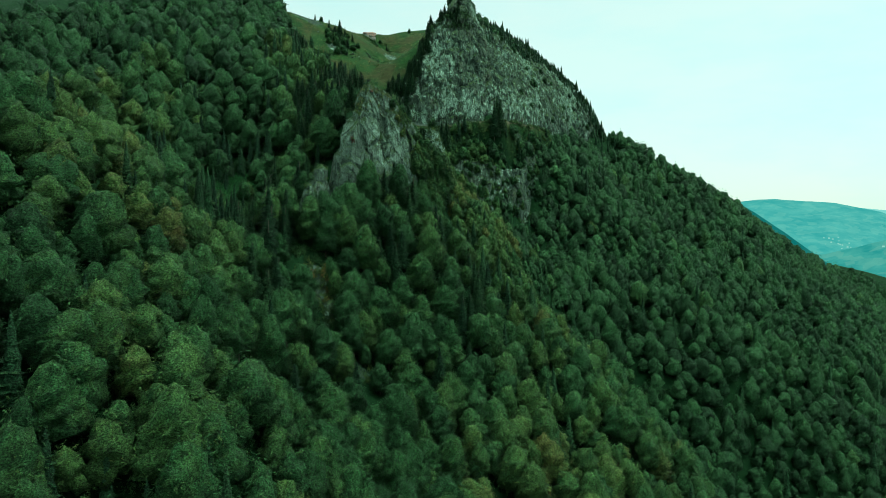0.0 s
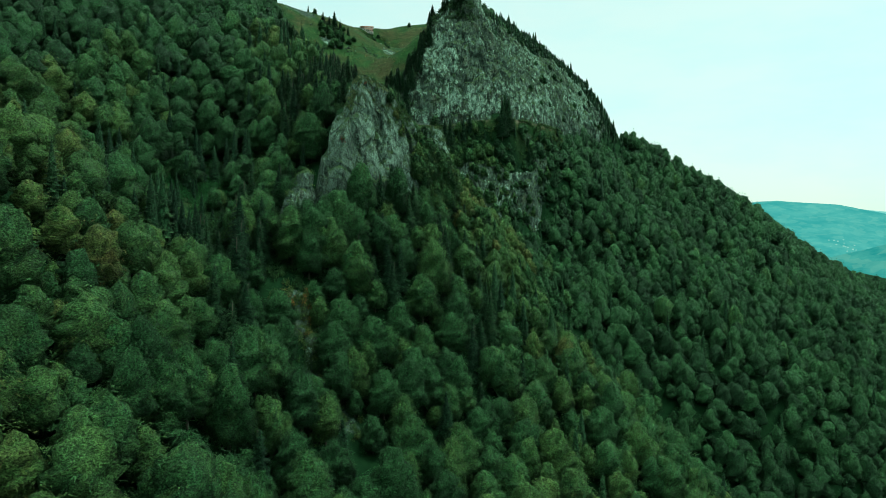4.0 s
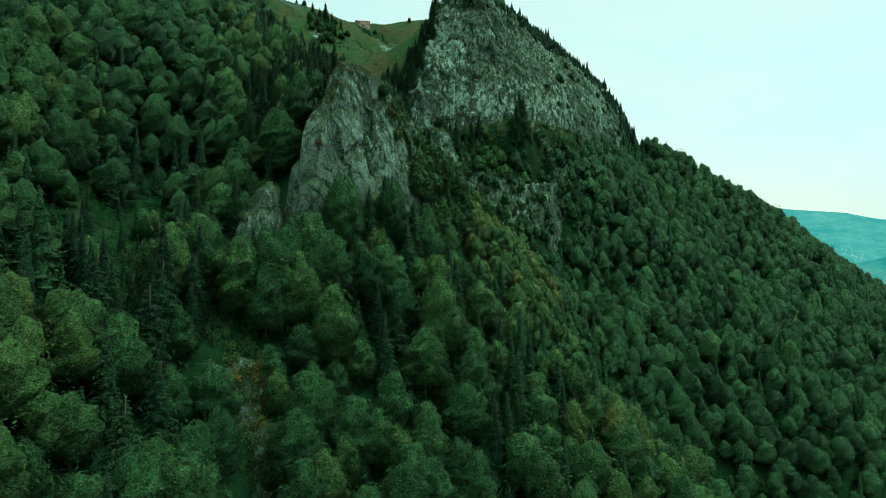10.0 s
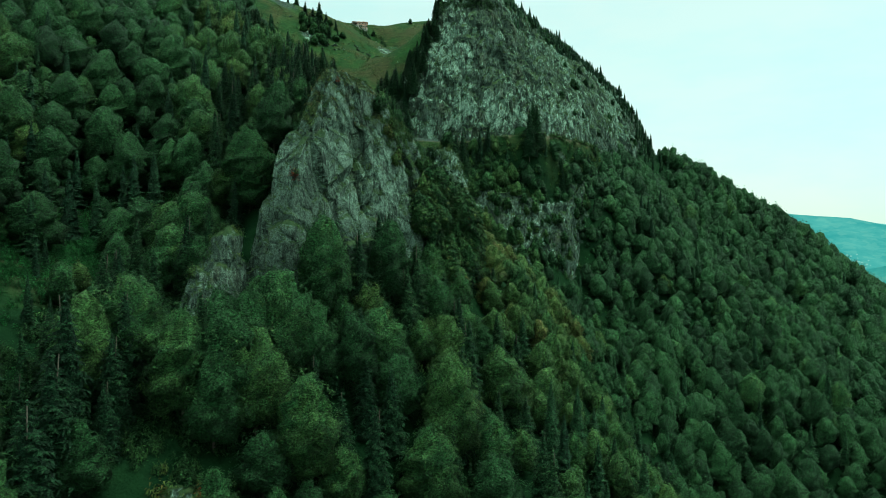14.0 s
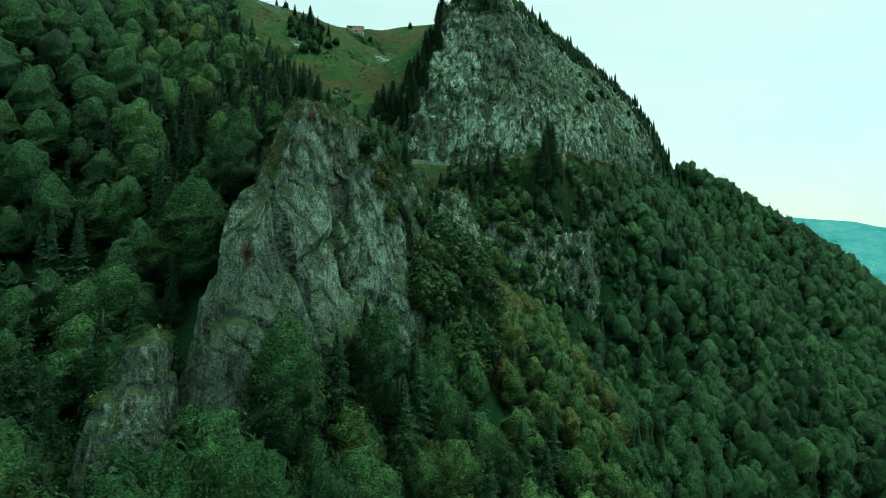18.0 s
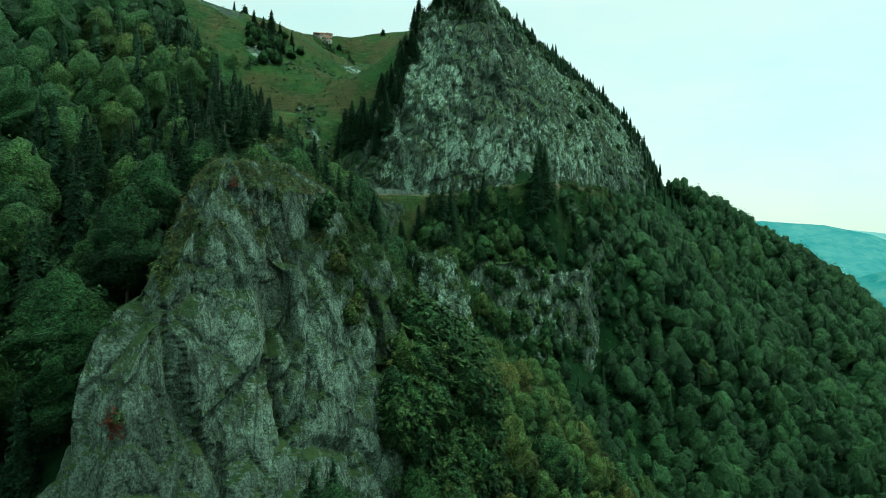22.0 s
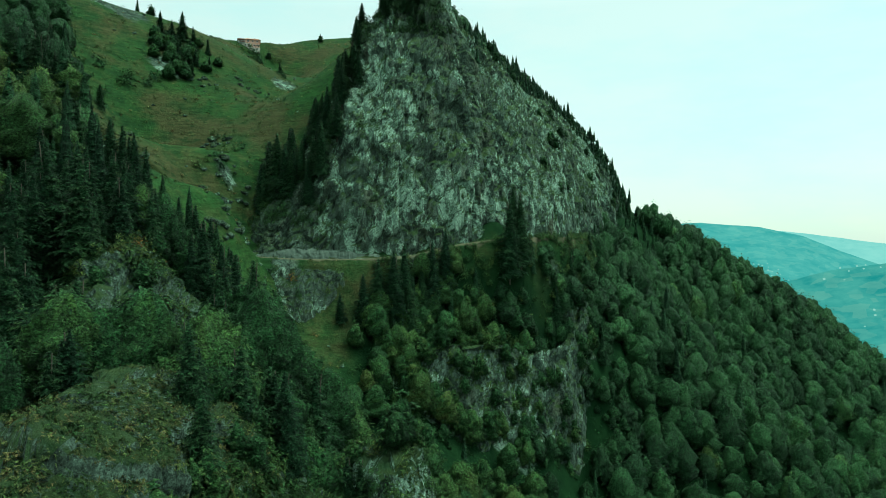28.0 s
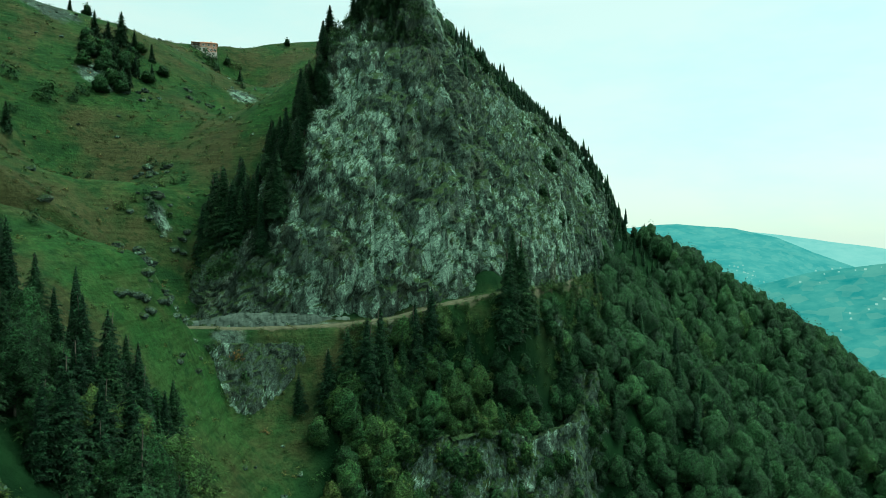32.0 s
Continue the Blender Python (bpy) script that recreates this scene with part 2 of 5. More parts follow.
def make_ground():
    m = Mat("mountain_ground", 0.95, 0.03)
    p = m.place()
    wide, mid, fine = m.noise(p, 0.025, 4), m.noise(p, 0.16, 6, 0.65), m.noise(p, 1.3, 7, 0.7)
    grass = m.ramp(mid, (0.3, (0.012, 0.031, 0.011)), (0.5, (0.022, 0.051, 0.015)), (0.72, (0.040, 0.064, 0.019)))
    dry = m.ramp(m.noise(p, 0.040, 8, 0.66), (0.45, 0.0), (0.58, 0.85))
    grass = m.mix(dry, grass, (0.043, 0.043, 0.019))
    lush = m.ramp(m.noise(m.place((1, 1, 0.4)), 0.03, 6, 0.6), (0.52, 0.0), (0.62, 0.7))
    grass = m.mix(lush, grass, (0.024, 0.062, 0.016))
    terrace = m.noise(m.place((0.16, 0.16, 1.3)), 0.9, 6, 0.7)
    grass = m.mix(0.6, grass, m.ramp(terrace, (0.38, 0.45), (0.5, 1.0), (0.64, 1.35)), 'MULTIPLY')
    scrub = m.noise(p, 0.36, 7, 0.72)
    grass = m.mix(m.ramp(scrub, (0.54, 0.0), (0.60, 0.8)), grass, (0.012, 0.030, 0.010))
    stony = m.noise(m.place(), 0.30, 9, 0.75)
    grass = m.mix(m.ramp(stony, (0.66, 0.0), (0.70, 0.7)), grass, (0.10, 0.115, 0.095))
    grass = m.mix(0.7, grass, m.ramp(fine, (0.3, 0.45), (0.7, 1.4)), 'MULTIPLY')
    # woodland litter, near black: its colour also holds the shade between the trees
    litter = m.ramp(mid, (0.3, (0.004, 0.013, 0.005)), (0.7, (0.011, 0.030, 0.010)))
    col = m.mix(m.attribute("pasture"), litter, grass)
    rock, rf, streak = rock_colour(m, 0.85)
    bare = m.math('ADD', m.attribute("bare"), m.math('MULTIPLY', m.math('SUBTRACT', mid, 0.5), 0.9))
    col = m.mix(m.ramp(bare, (0.45, 0.0), (0.6, 1.0)), col, rock)
    dirt = m.ramp(fine, (0.3, (0.06, 0.058, 0.036)), (0.7, (0.12, 0.11, 0.075)))
    track = m.math('ADD', m.attribute("road"), m.math('MULTIPLY', m.math('SUBTRACT', mid, 0.5), 0.5))
    col = m.mix(m.ramp(track, (0.93, 0.0), (1.0, 0.8)), col, dirt)
    m.color(col)
    m.bump(m.math('ADD', mid, fine), 0.8, 0.7)
    return m.m


def make_leaves(name, stops, spread=0.45):
    m = Mat(name, 0.75)
    info = m.node("ShaderNodeObjectInfo").outputs["Random"]
    tint = m.math('ADD', m.attribute("tint"), m.math('MULTIPLY', m.math('SUBTRACT', info, 0.5), spread))
    isl = m.node("ShaderNodeNewGeometry").outputs["Random Per Island"]
    fac = m.math('ADD', tint, m.math('MULTIPLY', m.math('SUBTRACT', isl, 0.5), 0.05))
    col = m.ramp(fac, *stops)
    fine = m.noise(m.place((1, 1, 1.5)), 2.6, 5, 0.72)
    clump = m.noise(m.place(), 0.9, 4, 0.65)
    col = m.mix(0.7, col, m.ramp(clump, (0.34, 0.45), (0.66, 1.6)), 'MULTIPLY')
    col = m.mix(0.5, col, m.ramp(isl, (0.0, 0.6), (1.0, 1.3)), 'MULTIPLY')
    m.color(m.mix(0.85, col, m.ramp(fine, (0.38, 0.15), (0.5, 0.9), (0.64, 2.1)), 'MULTIPLY'))
    m.bump(m.math('ADD', fine, m.math('MULTIPLY', clump, 1.6)), 1.0, 1.2)
    return m.m


def make_plain(name, a, b, scale, rough=0.85, local=True):
    m = Mat(name, rough)
    n = m.noise(m.place(local=local), scale, 6, 0.65)
    m.color(m.ramp(n, (0.3, a), (0.7, b)))
    m.bump(n, 0.4, 0.05)
    return m.m


ROCK = make_rock("rock", 1.1)
PALE_ROCK = make_rock("pale_rock", 1.25, 0.35)
GROUND = make_ground()
BEECH_LEAF = make_leaves("beech_leaves", ((0.05, (0.015, 0.040, 0.015)), (0.45, (0.034, 0.086, 0.028)), (0.72, (0.064, 0.118, 0.031)), (0.88, (0.085, 0.113, 0.030)), (1.0, (0.104, 0.101, 0.031))))
SPRUCE_LEAF = make_leaves("spruce_needles", ((0.1, (0.014, 0.039, 0.018)), (0.5, (0.026, 0.066, 0.026)), (0.9, (0.045, 0.092, 0.033))))
SHRUB_LEAF = make_leaves("shrub_leaves", ((0.1, (0.030, 0.071, 0.023)), (0.45, (0.054, 0.108, 0.030)), (0.8, (0.108, 0.135, 0.033)), (1.0, (0.196, 0.086, 0.027))))
FERN_LEAF = make_leaves("fern_fronds", ((0.1, (0.018, 0.066, 0.018)), (0.5, (0.030, 0.110, 0.028)), (0.9, (0.055, 0.140, 0.034))))
RED_LEAF = make_leaves("red_leaves", ((0.2, (0.055, 0.017, 0.008)), (0.5, (0.110, 0.028, 0.014)), (0.8, (0.143, 0.050, 0.019))))
BARK = make_plain("bark", (0.05, 0.042, 0.032), (0.13, 0.115, 0.095), 4.0)

# ---- mesh helpers ----


def mesh_from(name, verts, faces, material, attrs=None, flat=True, normals=None):
    """A mesh from an array of vertices and an array of equal-sided faces."""
    me = bpy.data.meshes.new(name)
    verts, faces = np.asarray(verts, np.float32), np.asarray(faces, np.int32)
    k = faces.shape[1]
    me.vertices.add(len(verts))
    me.vertices.foreach_set("co", verts.ravel())
    me.loops.add(faces.size)
    me.loops.foreach_set("vertex_index", faces.ravel())
    me.polygons.add(len(faces))
    me.polygons.foreach_set("loop_start", np.arange(0, faces.size, k, dtype=np.int32))
    me.polygons.foreach_set("loop_total", np.full(len(faces), k, np.int32))
    me.update(calc_edges=True)
    me.polygons.foreach_set("use_smooth", np.full(len(faces), not flat))
    for key, values in (attrs or {}).items():
        a = me.attributes.new(key, 'FLOAT', 'POINT')
        a.data.foreach_set("value", np.asarray(values, np.float32))
    me.materials.append(material)
    if normals is not None:
        me.polygons.foreach_set("use_smooth", np.full(len(faces), True))
        me.normals_split_custom_set_from_vertices(np.asarray(normals, np.float32))
    return me


def grid_faces(nx, ny):
    i = np.arange(nx - 1)[:, None] * ny + np.arange(ny - 1)[None, :]
    i = i.ravel()
    return np.stack([i, i + ny, i + ny + 1, i + 1], 1)


def spaced(lo, hi, step, far, grow=1.22):
    """Even steps from lo to hi, growing out to -far and far."""
    a = list(np.arange(lo, hi + 1e-6, step))
    s = step
    while a[-1] < far:
        s *= grow
        a.append(a[-1] + s)
    s = step
    while a[0] > -far:
        s *= grow
        a.insert(0, a[0] - s)
    return np.array(a)


def inside(x, y, plan):
    """Distance in from the edge of a plan outline; below 0 outside."""
    x, y = np.asarray(x, float), np.asarray(y, float)
    odd, best = np.zeros(x.shape, bool), np.full(x.shape, 1e9)
    for (ax, ay), (bx, by) in zip(plan, plan[1:] + plan[:1]):
        if ay != by:
            odd ^= ((ay > y) != (by > y)) & (x < (bx - ax) * (y - ay) / (by - ay) + ax)
        dx, dy = bx - ax, by - ay
        t = np.clip(((x - ax) * dx + (y - ay) * dy) / (dx * dx + dy * dy), 0, 1)
        best = np.minimum(best, np.hypot(x - ax - t * dx, y - ay - t * dy))
    return np.where(odd, best, -best)


GULLY_PLAN = [(-36, 434), (-31, 424), (-27, 410), (-22, 400), (-18, 394), (-15, 378), (-12, 394), (-12, 412), (-10, 423), (-2, 430), (8, 436), (2, 440)]


def pasture_at(x, y):
    """Where grass rather than woodland covers the ground."""
    wob = 9 * fbm(x / 22, y / 22, 0 * x, 3, 31)
    line = 381 + 2.2 * np.maximum(0, -45 - x) + 1.0 * np.maximum(0, x + 30)
    meadow = smooth(-4, 6, y - line + wob) * (1 - smooth(0, 8, x + 3 - 0.25 * (y - 440) + wob * 0.4)) * smooth(-160, -140, x)
    gully = smooth(-1.2, 1.2, inside(x, y, GULLY_PLAN) + 0.15 * wob)
    clear = np.exp(-(((x + 74 + 0.25 * wob) / 21) ** 2 + ((y - 278 + wob) / 34) ** 2)) > 0.5
    road = smooth(0.55, 0.9, road_blend(x, y)[0])
    back = smooth(560, 575, y) * (1 - smooth(60, 80, x)) * smooth(-140, -100, x)
    return np.clip(np.maximum.reduce([meadow, gully, clear * 0.45, road, back]), 0, 1)


def bare_at(x, y):
    """Where rock shows through the turf."""
    spots = ((-36, 218, 7, 7), (-28, 209, 6, 9), (-20, 199, 4, 5), (-24, 203, 5, 5), (-95, 545, 18, 10), (-70, 520, 10, 8), (-38, 455, 5, 4), (-33, 424, 4, 3), (-12, 560, 12, 20), (-30, 560, 8, 8),
             (-18, 431, 10, 4), (35, 428, 22, 7), (66, 455, 8, 10), (0, 440, 30, 3))
    out = 0 * x
    for cx, cy, rx, ry in spots:
        out = np.maximum(out, 0.75 * np.exp(-((x - cx) / rx) ** 2 - ((y - cy) / ry) ** 2))
    return out


ROAD = [(-75, 424, 367.5), (-46, 430, 366.8), (-30, 433, 366.2), (-16, 436, 365.2), (2, 439, 365), (16, 442, 366), (30, 445, 369), (48, 452, 371), (70, 474, 371), (90, 508, 371)]


def road_blend(x, y):
    """How much of the road's bench is here, and its level."""
    best, level = np.full(np.shape(x), 1e9), 0 * x
    for (ax, ay, az), (bx, by, bz) in zip(ROAD, ROAD[1:]):
        dx, dy = bx - ax, by - ay
        t = np.clip(((x - ax) * dx + (y - ay) * dy) / (dx * dx + dy * dy), 0, 1)
        d = np.hypot(x - ax - t * dx, y - ay - t * dy)
        level = np.where(d < best, az + t * (bz - az), level)
        best = np.minimum(best, d)
    return 1 - smooth(2.6, 6.5, best), level


def build_ground():
    xs, ys = spaced(-170, 330, 2.2, 4600), spaced(70, 730, 2.2, 4600)
    gx, gy = np.meshgrid(xs, ys, indexing="ij")
    gz = height(gx, gy)
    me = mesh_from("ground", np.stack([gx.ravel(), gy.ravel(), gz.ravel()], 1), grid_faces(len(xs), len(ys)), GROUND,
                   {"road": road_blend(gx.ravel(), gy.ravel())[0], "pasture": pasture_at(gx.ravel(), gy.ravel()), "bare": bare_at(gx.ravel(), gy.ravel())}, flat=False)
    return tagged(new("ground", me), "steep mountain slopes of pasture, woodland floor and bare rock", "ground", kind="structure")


build_ground()

# ---- trees ----


def sprays(centre, out, along, size, rng, lift=0.55, kite=True):
    """Small drooping leaf sprays, each a bent kite that lies along its bough."""
    n = len(centre)
    nrm = out * 0.6 + rng.normal(0, 0.28, (n, 3)) + np.array([0, 0, lift])
    nrm /= np.linalg.norm(nrm, axis=1, keepdims=True)
    way = along + rng.normal(0, 0.55, (n, 3))
    way -= nrm * (way * nrm).sum(1, keepdims=True)
    way /= np.maximum(np.linalg.norm(way, axis=1, keepdims=True), 1e-6)
    side = np.cross(nrm, way)
    s = (size * rng.uniform(0.55, 1.35, n))[:, None]
    root, tip = centre - way * s * 0.55, centre + way * s * 0.70 - np.array([0, 0, 0.22]) * s
    left, right = centre + side * s * 0.36 - nrm * s * 0.12, centre - side * s * 0.36 - nrm * s * 0.12
    soft = 0.76 * out + 0.24 * nrm
    soft /= np.linalg.norm(soft, axis=1, keepdims=True)
    if not kite:
        verts = np.stack([root - side * s * 0.25, root + side * s * 0.25, tip], 1).reshape(-1, 3)
        return verts, np.arange(3 * n).reshape(-1, 3)[:, ::-1], np.repeat(soft, 3, 0)
    verts = np.stack([root, right, tip, left], 1).reshape(-1, 3)
    k = 4 * np.arange(n)[:, None]
    faces = np.concatenate([k + np.array([[0, 1, 2]]), k + np.array([[0, 2, 3]])])
    return verts, faces, np.repeat(soft, 4, 0)


def dome(rng, h, w, lobes):
    """Leafy pads of a broadleaf crown, tier on tier from a broad skirt to an egg-shaped tip: place and radii."""
    out = [(0, 0, h * 0.48, w * 0.345, h * 0.385), (rng.normal(0, 0.03) * w, rng.normal(0, 0.03) * w, h * 0.87, w * 0.16, h * 0.09)]
    lean = rng.uniform(0, 6.28)
    for k in range(lobes):
        u = ((k + 0.5) / lobes) ** 1.25
        z = h * (0.15 + 0.73 * u) + rng.normal(0, 0.025) * h
        ang = k * 2.4 + rng.uniform(-0.45, 0.45)
        swell = 1 + 0.13 * math.sin(2 * ang + lean) + rng.normal(0, 0.07)
        reach = w * 0.5 * max(0.05, 1 - u ** 2.7) ** 0.52 * (0.80 + 0.22 * min(1.0, u / 0.25)) * 0.80 * swell
        r = w * rng.uniform(0.11, 0.20) * (1.15 - 0.45 * u)
        out.append((reach * math.cos(ang), reach * math.sin(ang), z, r, r * rng.uniform(0.62, 0.85)))
    return out


def core(parts, h, rings, sides, rng, shrink=0.88, ragged=0.13):
    """The closed leafy surface of a crown: the outline of its lobes as seen from inside."""
    c0 = np.array([0, 0, h * 0.42])
    dirs = [(0, 0, -1.0)]
    for k in range(1, rings):
        th = math.pi * (1 - (k / rings) ** 0.9)
        for j in range(sides):
            ph = 2 * math.pi * (j + 0.5 * (k % 2)) / sides
            dirs.append((math.sin(th) * math.cos(ph), math.sin(th) * math.sin(ph), math.cos(th)))
    dirs.append((0, 0, 1.0))
    d = np.array(dirs)
    reach = np.full(len(d), 0.12 * h)
    for cx, cy, cz, r, rz in parts:
        s = np.array([r, r, rz])
        o, q = (c0 - np.array([cx, cy, cz])) / s, d / s
        aa, bb, cc = (q * q).sum(1), (q * o).sum(1), (o * o).sum() - 1
        disc = bb * bb - aa * cc
        reach = np.maximum(reach, np.where(disc > 0, (-bb + np.sqrt(np.maximum(disc, 0))) / aa, 0))
    v = c0 + d * (reach * shrink * rng.uniform(0.98 - 1.2 * ragged, 0.98 + ragged, len(d)))[:, None]
    v[:, 2] = np.maximum(v[:, 2], h * 0.12)
    f = []
    for j in range(sides):
        n = (j + 1) % sides
        f.append((0, 1 + n, 1 + j))
        for k in range(rings - 2):
            a, b = 1 + k * sides, 1 + (k + 1) * sides
            f += [(a + j, a + n, b + n), (a + j, b + n, b + j)]
        top = 1 + (rings - 2) * sides
        f.append((top + j, top + n, len(v) - 1))
    f = np.array(f)
    fn = np.cross(v[f[:, 1]] - v[f[:, 0]], v[f[:, 2]] - v[f[:, 0]])
    nrm = np.zeros_like(v)
    for k in range(3):
        np.add.at(nrm, f[:, k], fn)
    nrm = nrm / np.maximum(np.linalg.norm(nrm, axis=1, keepdims=True), 1e-6)
    return v, f, nrm


def droop(nrm, u, amount):
    """Turns the shading normals of a crown's flanks downward, to put shade on its sides."""
    out = nrm.copy()
    out[:, 2] -= amount * (1.15 - u) * np.sqrt(np.clip(1 - nrm[:, 2] ** 2, 0, 1))
    return out / np.maximum(np.linalg.norm(out, axis=1, keepdims=True), 1e-6)


def broadleaf_crown(seed, h, w, cards, size, lobes=15, rings=9, sides=13, shrink=0.90, kite=True, flank_shade=0.8):
    """Leaf sprays over the pads of a crown: vertices, faces, tints and shading normals."""
    rng = np.random.default_rng(seed)
    parts = np.array(dome(rng, h, w, lobes))
    area = parts[:, 3] ** 2 * np.where(np.arange(len(parts)) == 0, 0.5, 1.0)
    pick = rng.choice(len(parts), cards, p=area / area.sum())
    pc = parts[pick, :3]
    axis = pc - np.array([0, 0, h * 0.36])
    axis /= np.linalg.norm(axis, axis=1, keepdims=True)
    face = axis * 0.8 + np.array([0, 0, 0.5])
    way = rng.normal(0, 1, (cards, 3))
    way /= np.linalg.norm(way, axis=1, keepdims=True)
    turned = (way * face).sum(1) < -0.1
    way[turned] *= -1
    c = pc + way * np.stack([parts[pick, 3], parts[pick, 3], parts[pick, 4]], 1) * rng.uniform(0.88, 1.22, cards)[:, None]
    out = way * 0.7 + axis * 0.4
    out /= np.linalg.norm(out, axis=1, keepdims=True)
    along = np.stack([c[:, 0], c[:, 1], 0 * c[:, 0]], 1)
    along /= np.maximum(np.linalg.norm(along, axis=1, keepdims=True), 0.3)
    v, f, nrm = sprays(c, out, along, size, rng, 0.55, kite)
    tint = np.repeat(0.45 + 0.16 * rng.normal(0, 0.5, len(parts))[pick], 4 if kite else 3)
    cv, cf, cn = core(parts, h, rings, sides, rng, shrink)
    nrm, cn = droop(nrm, v[:, 2] / h, 0.65 * flank_shade), droop(cn, cv[:, 2] / h, flank_shade)
    # the core has a lower tint than the sprays: crown-inside shade painted in
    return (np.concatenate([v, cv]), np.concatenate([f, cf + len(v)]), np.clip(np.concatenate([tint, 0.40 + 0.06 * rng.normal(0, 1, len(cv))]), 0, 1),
            np.concatenate([nrm, cn]))


def spruce_crown(seed, h, w, whorls, arms, detail=True):
    """Whorls of drooping boughs on a narrow cone; each bough a bent spray with side twigs."""
    rng = np.random.default_rng(seed)
    tris, tint = [], []
    up = np.array([0, 0, 1.0])
    lean, gap = rng.uniform(0, 6.28), rng.uniform(0.3, 0.8)
    for k in range(whorls):
        n = max(4, int(arms * (1 - 0.55 * k / whorls)))
        for j in range(n):
            u = (k + rng.uniform(0.0, 1.0)) / whorls
            z = h * (0.06 + 0.93 * u)
            ang = 2 * math.pi * (j + rng.uniform(-0.4, 0.4)) / n + 1.7 * k
            reach = w * 0.5 * (1 - u) ** 0.78 * (1 + 0.10 * math.sin(7 * u + seed) + 0.12 * math.sin(ang + lean)) + 0.14
            if abs(u - gap) < 0.04 and math.cos(ang - lean) > 0.6:
                reach *= 0.6
            ln = reach * rng.uniform(0.66, 1.16)
            d, s = np.array([math.cos(ang), math.sin(ang), 0]), np.array([-math.sin(ang), math.cos(ang), 0])
            drop = -0.42 * ln + 0.34 * ln * u
            root, midp = up * (z + 0.1), d * ln * 0.5 + up * (z + drop * 0.3)
            tip = d * ln + up * (z + drop + 0.05 * ln)
            wide = ln * 0.26 + 0.13
            t = 0.45 + rng.normal(0, 0.12) + 0.10 * u
            tris += [(root, midp + s * wide - up * wide * 0.5, tip), (root, tip, midp - s * wide - up * wide * 0.5)]
            tint += [t, t]
            if detail:
                for q in (0.35, 0.66, 0.9):
                    b = d * ln * q + up * (z + drop * q * 0.8)
                    for sg in (-1, 1):
                        e = b + s * sg * wide * (1.25 - 0.6 * q) + d * wide * 0.8 - up * wide * rng.uniform(0.6, 1.1)
                        tris.append((b - d * wide * 0.2, b + d * wide * 0.6 - up * wide * 0.25, e))
                        tint.append(t - 0.04)
    v = np.array(tris).reshape(-1, 3)
    nrm = np.stack([v[:, 0], v[:, 1], 0.32 * np.hypot(v[:, 0], v[:, 1]) + 0.25], 1)
    nrm = nrm / np.linalg.norm(nrm, axis=1, keepdims=True)
    f = np.arange(len(v)).reshape(-1, 3)
    fn = np.cross(v[f[:, 1]] - v[f[:, 0]], v[f[:, 2]] - v[f[:, 0]])
    turn = (fn * nrm[f].mean(1)).sum(1) < 0
    f[turn] = f[turn][:, ::-1]
    # the dense inner cone of needles round the stem, in ragged steps
    cv, cf, rings, sides = [], [], 15 if detail else 9, 10 if detail else 8
    for k in range(rings):
        u = k / (rings - 1)
        for j in range(sides):
            q = (w * (0.40 if k % 2 == 0 else 0.29) * (1 - u) ** 0.85 + 0.05) * rng.uniform(0.72, 1.15)
            a = 2 * math.pi * (j + 0.5 * k) / sides
            cv.append((q * math.cos(a), q * math.sin(a), h * (0.05 + 0.93 * u) - (0.35 * q if k % 2 == 0 else 0)))
    for k in range(rings - 1):
        for j in range(sides):
            n = (j + 1) % sides
            cf += [(k * sides + j, k * sides + n, (k + 1) * sides + n), (k * sides + j, (k + 1) * sides + n, (k + 1) * sides + j)]
    cv = np.array(cv)
    cn = np.stack([cv[:, 0], cv[:, 1], 0.05 * np.hypot(cv[:, 0], cv[:, 1]) + 0.05], 1)
    cn = cn / np.linalg.norm(cn, axis=1, keepdims=True)
    # inner cone tinted darker than the boughs, as painted shade between them
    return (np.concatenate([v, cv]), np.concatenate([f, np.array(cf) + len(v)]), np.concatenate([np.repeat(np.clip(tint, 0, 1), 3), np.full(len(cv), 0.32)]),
            np.concatenate([nrm, cn]))


def trunk_mesh(name, h, r, limbs, seed, sides=7):
    """A tapered, slightly bent trunk with limbs, as arrays."""
    rng = np.random.default_rng(seed)
    verts, faces = [], []

    def tube(path, r0, r1):
        base = len(verts)
        for k, p in enumerate(path):
            rad = r0 + (r1 - r0) * k / (len(path) - 1)
            for j in range(sides):
                a = 2 * math.pi * j / sides
                verts.append((p[0] + rad * math.cos(a), p[1] + rad * math.sin(a), p[2]))
        for k in range(len(path) - 1):
            for j in range(sides):
                n = (j + 1) % sides
                faces.append((base + k * sides + j, base + k * sides + n, base + (k + 1) * sides + n, base + (k + 1) * sides + j))

    bend = rng.normal(0, 0.03, 2) * h
    tube([(bend[0] * (q - 0.1) ** 2 if q > 0.1 else 0, bend[1] * q * q, -1.5 + (h + 1.5) * q) for q in (0, 0.14, 0.4, 0.7, 1)], r * 1.25, r * 0.25)
    for k in range(limbs):
        z, a = h * rng.uniform(0.35, 0.8), rng.uniform(0, 6.28)
        ln = h * rng.uniform(0.14, 0.26)
        d = np.array([math.cos(a), math.sin(a), 0.7])
        tube([np.array([0, 0, z]) + d * ln * q for q in (0, 0.5, 1)], r * 0.4, r * 0.1)
    return mesh_from(name, verts, faces, BARK, flat=False)


def tree_master(name, crown, trunk, leaf):
    v, f, tint, nrm = crown
    return mesh_from(name + "_crown", v, f, leaf, {"tint": tint}, normals=nrm), trunk


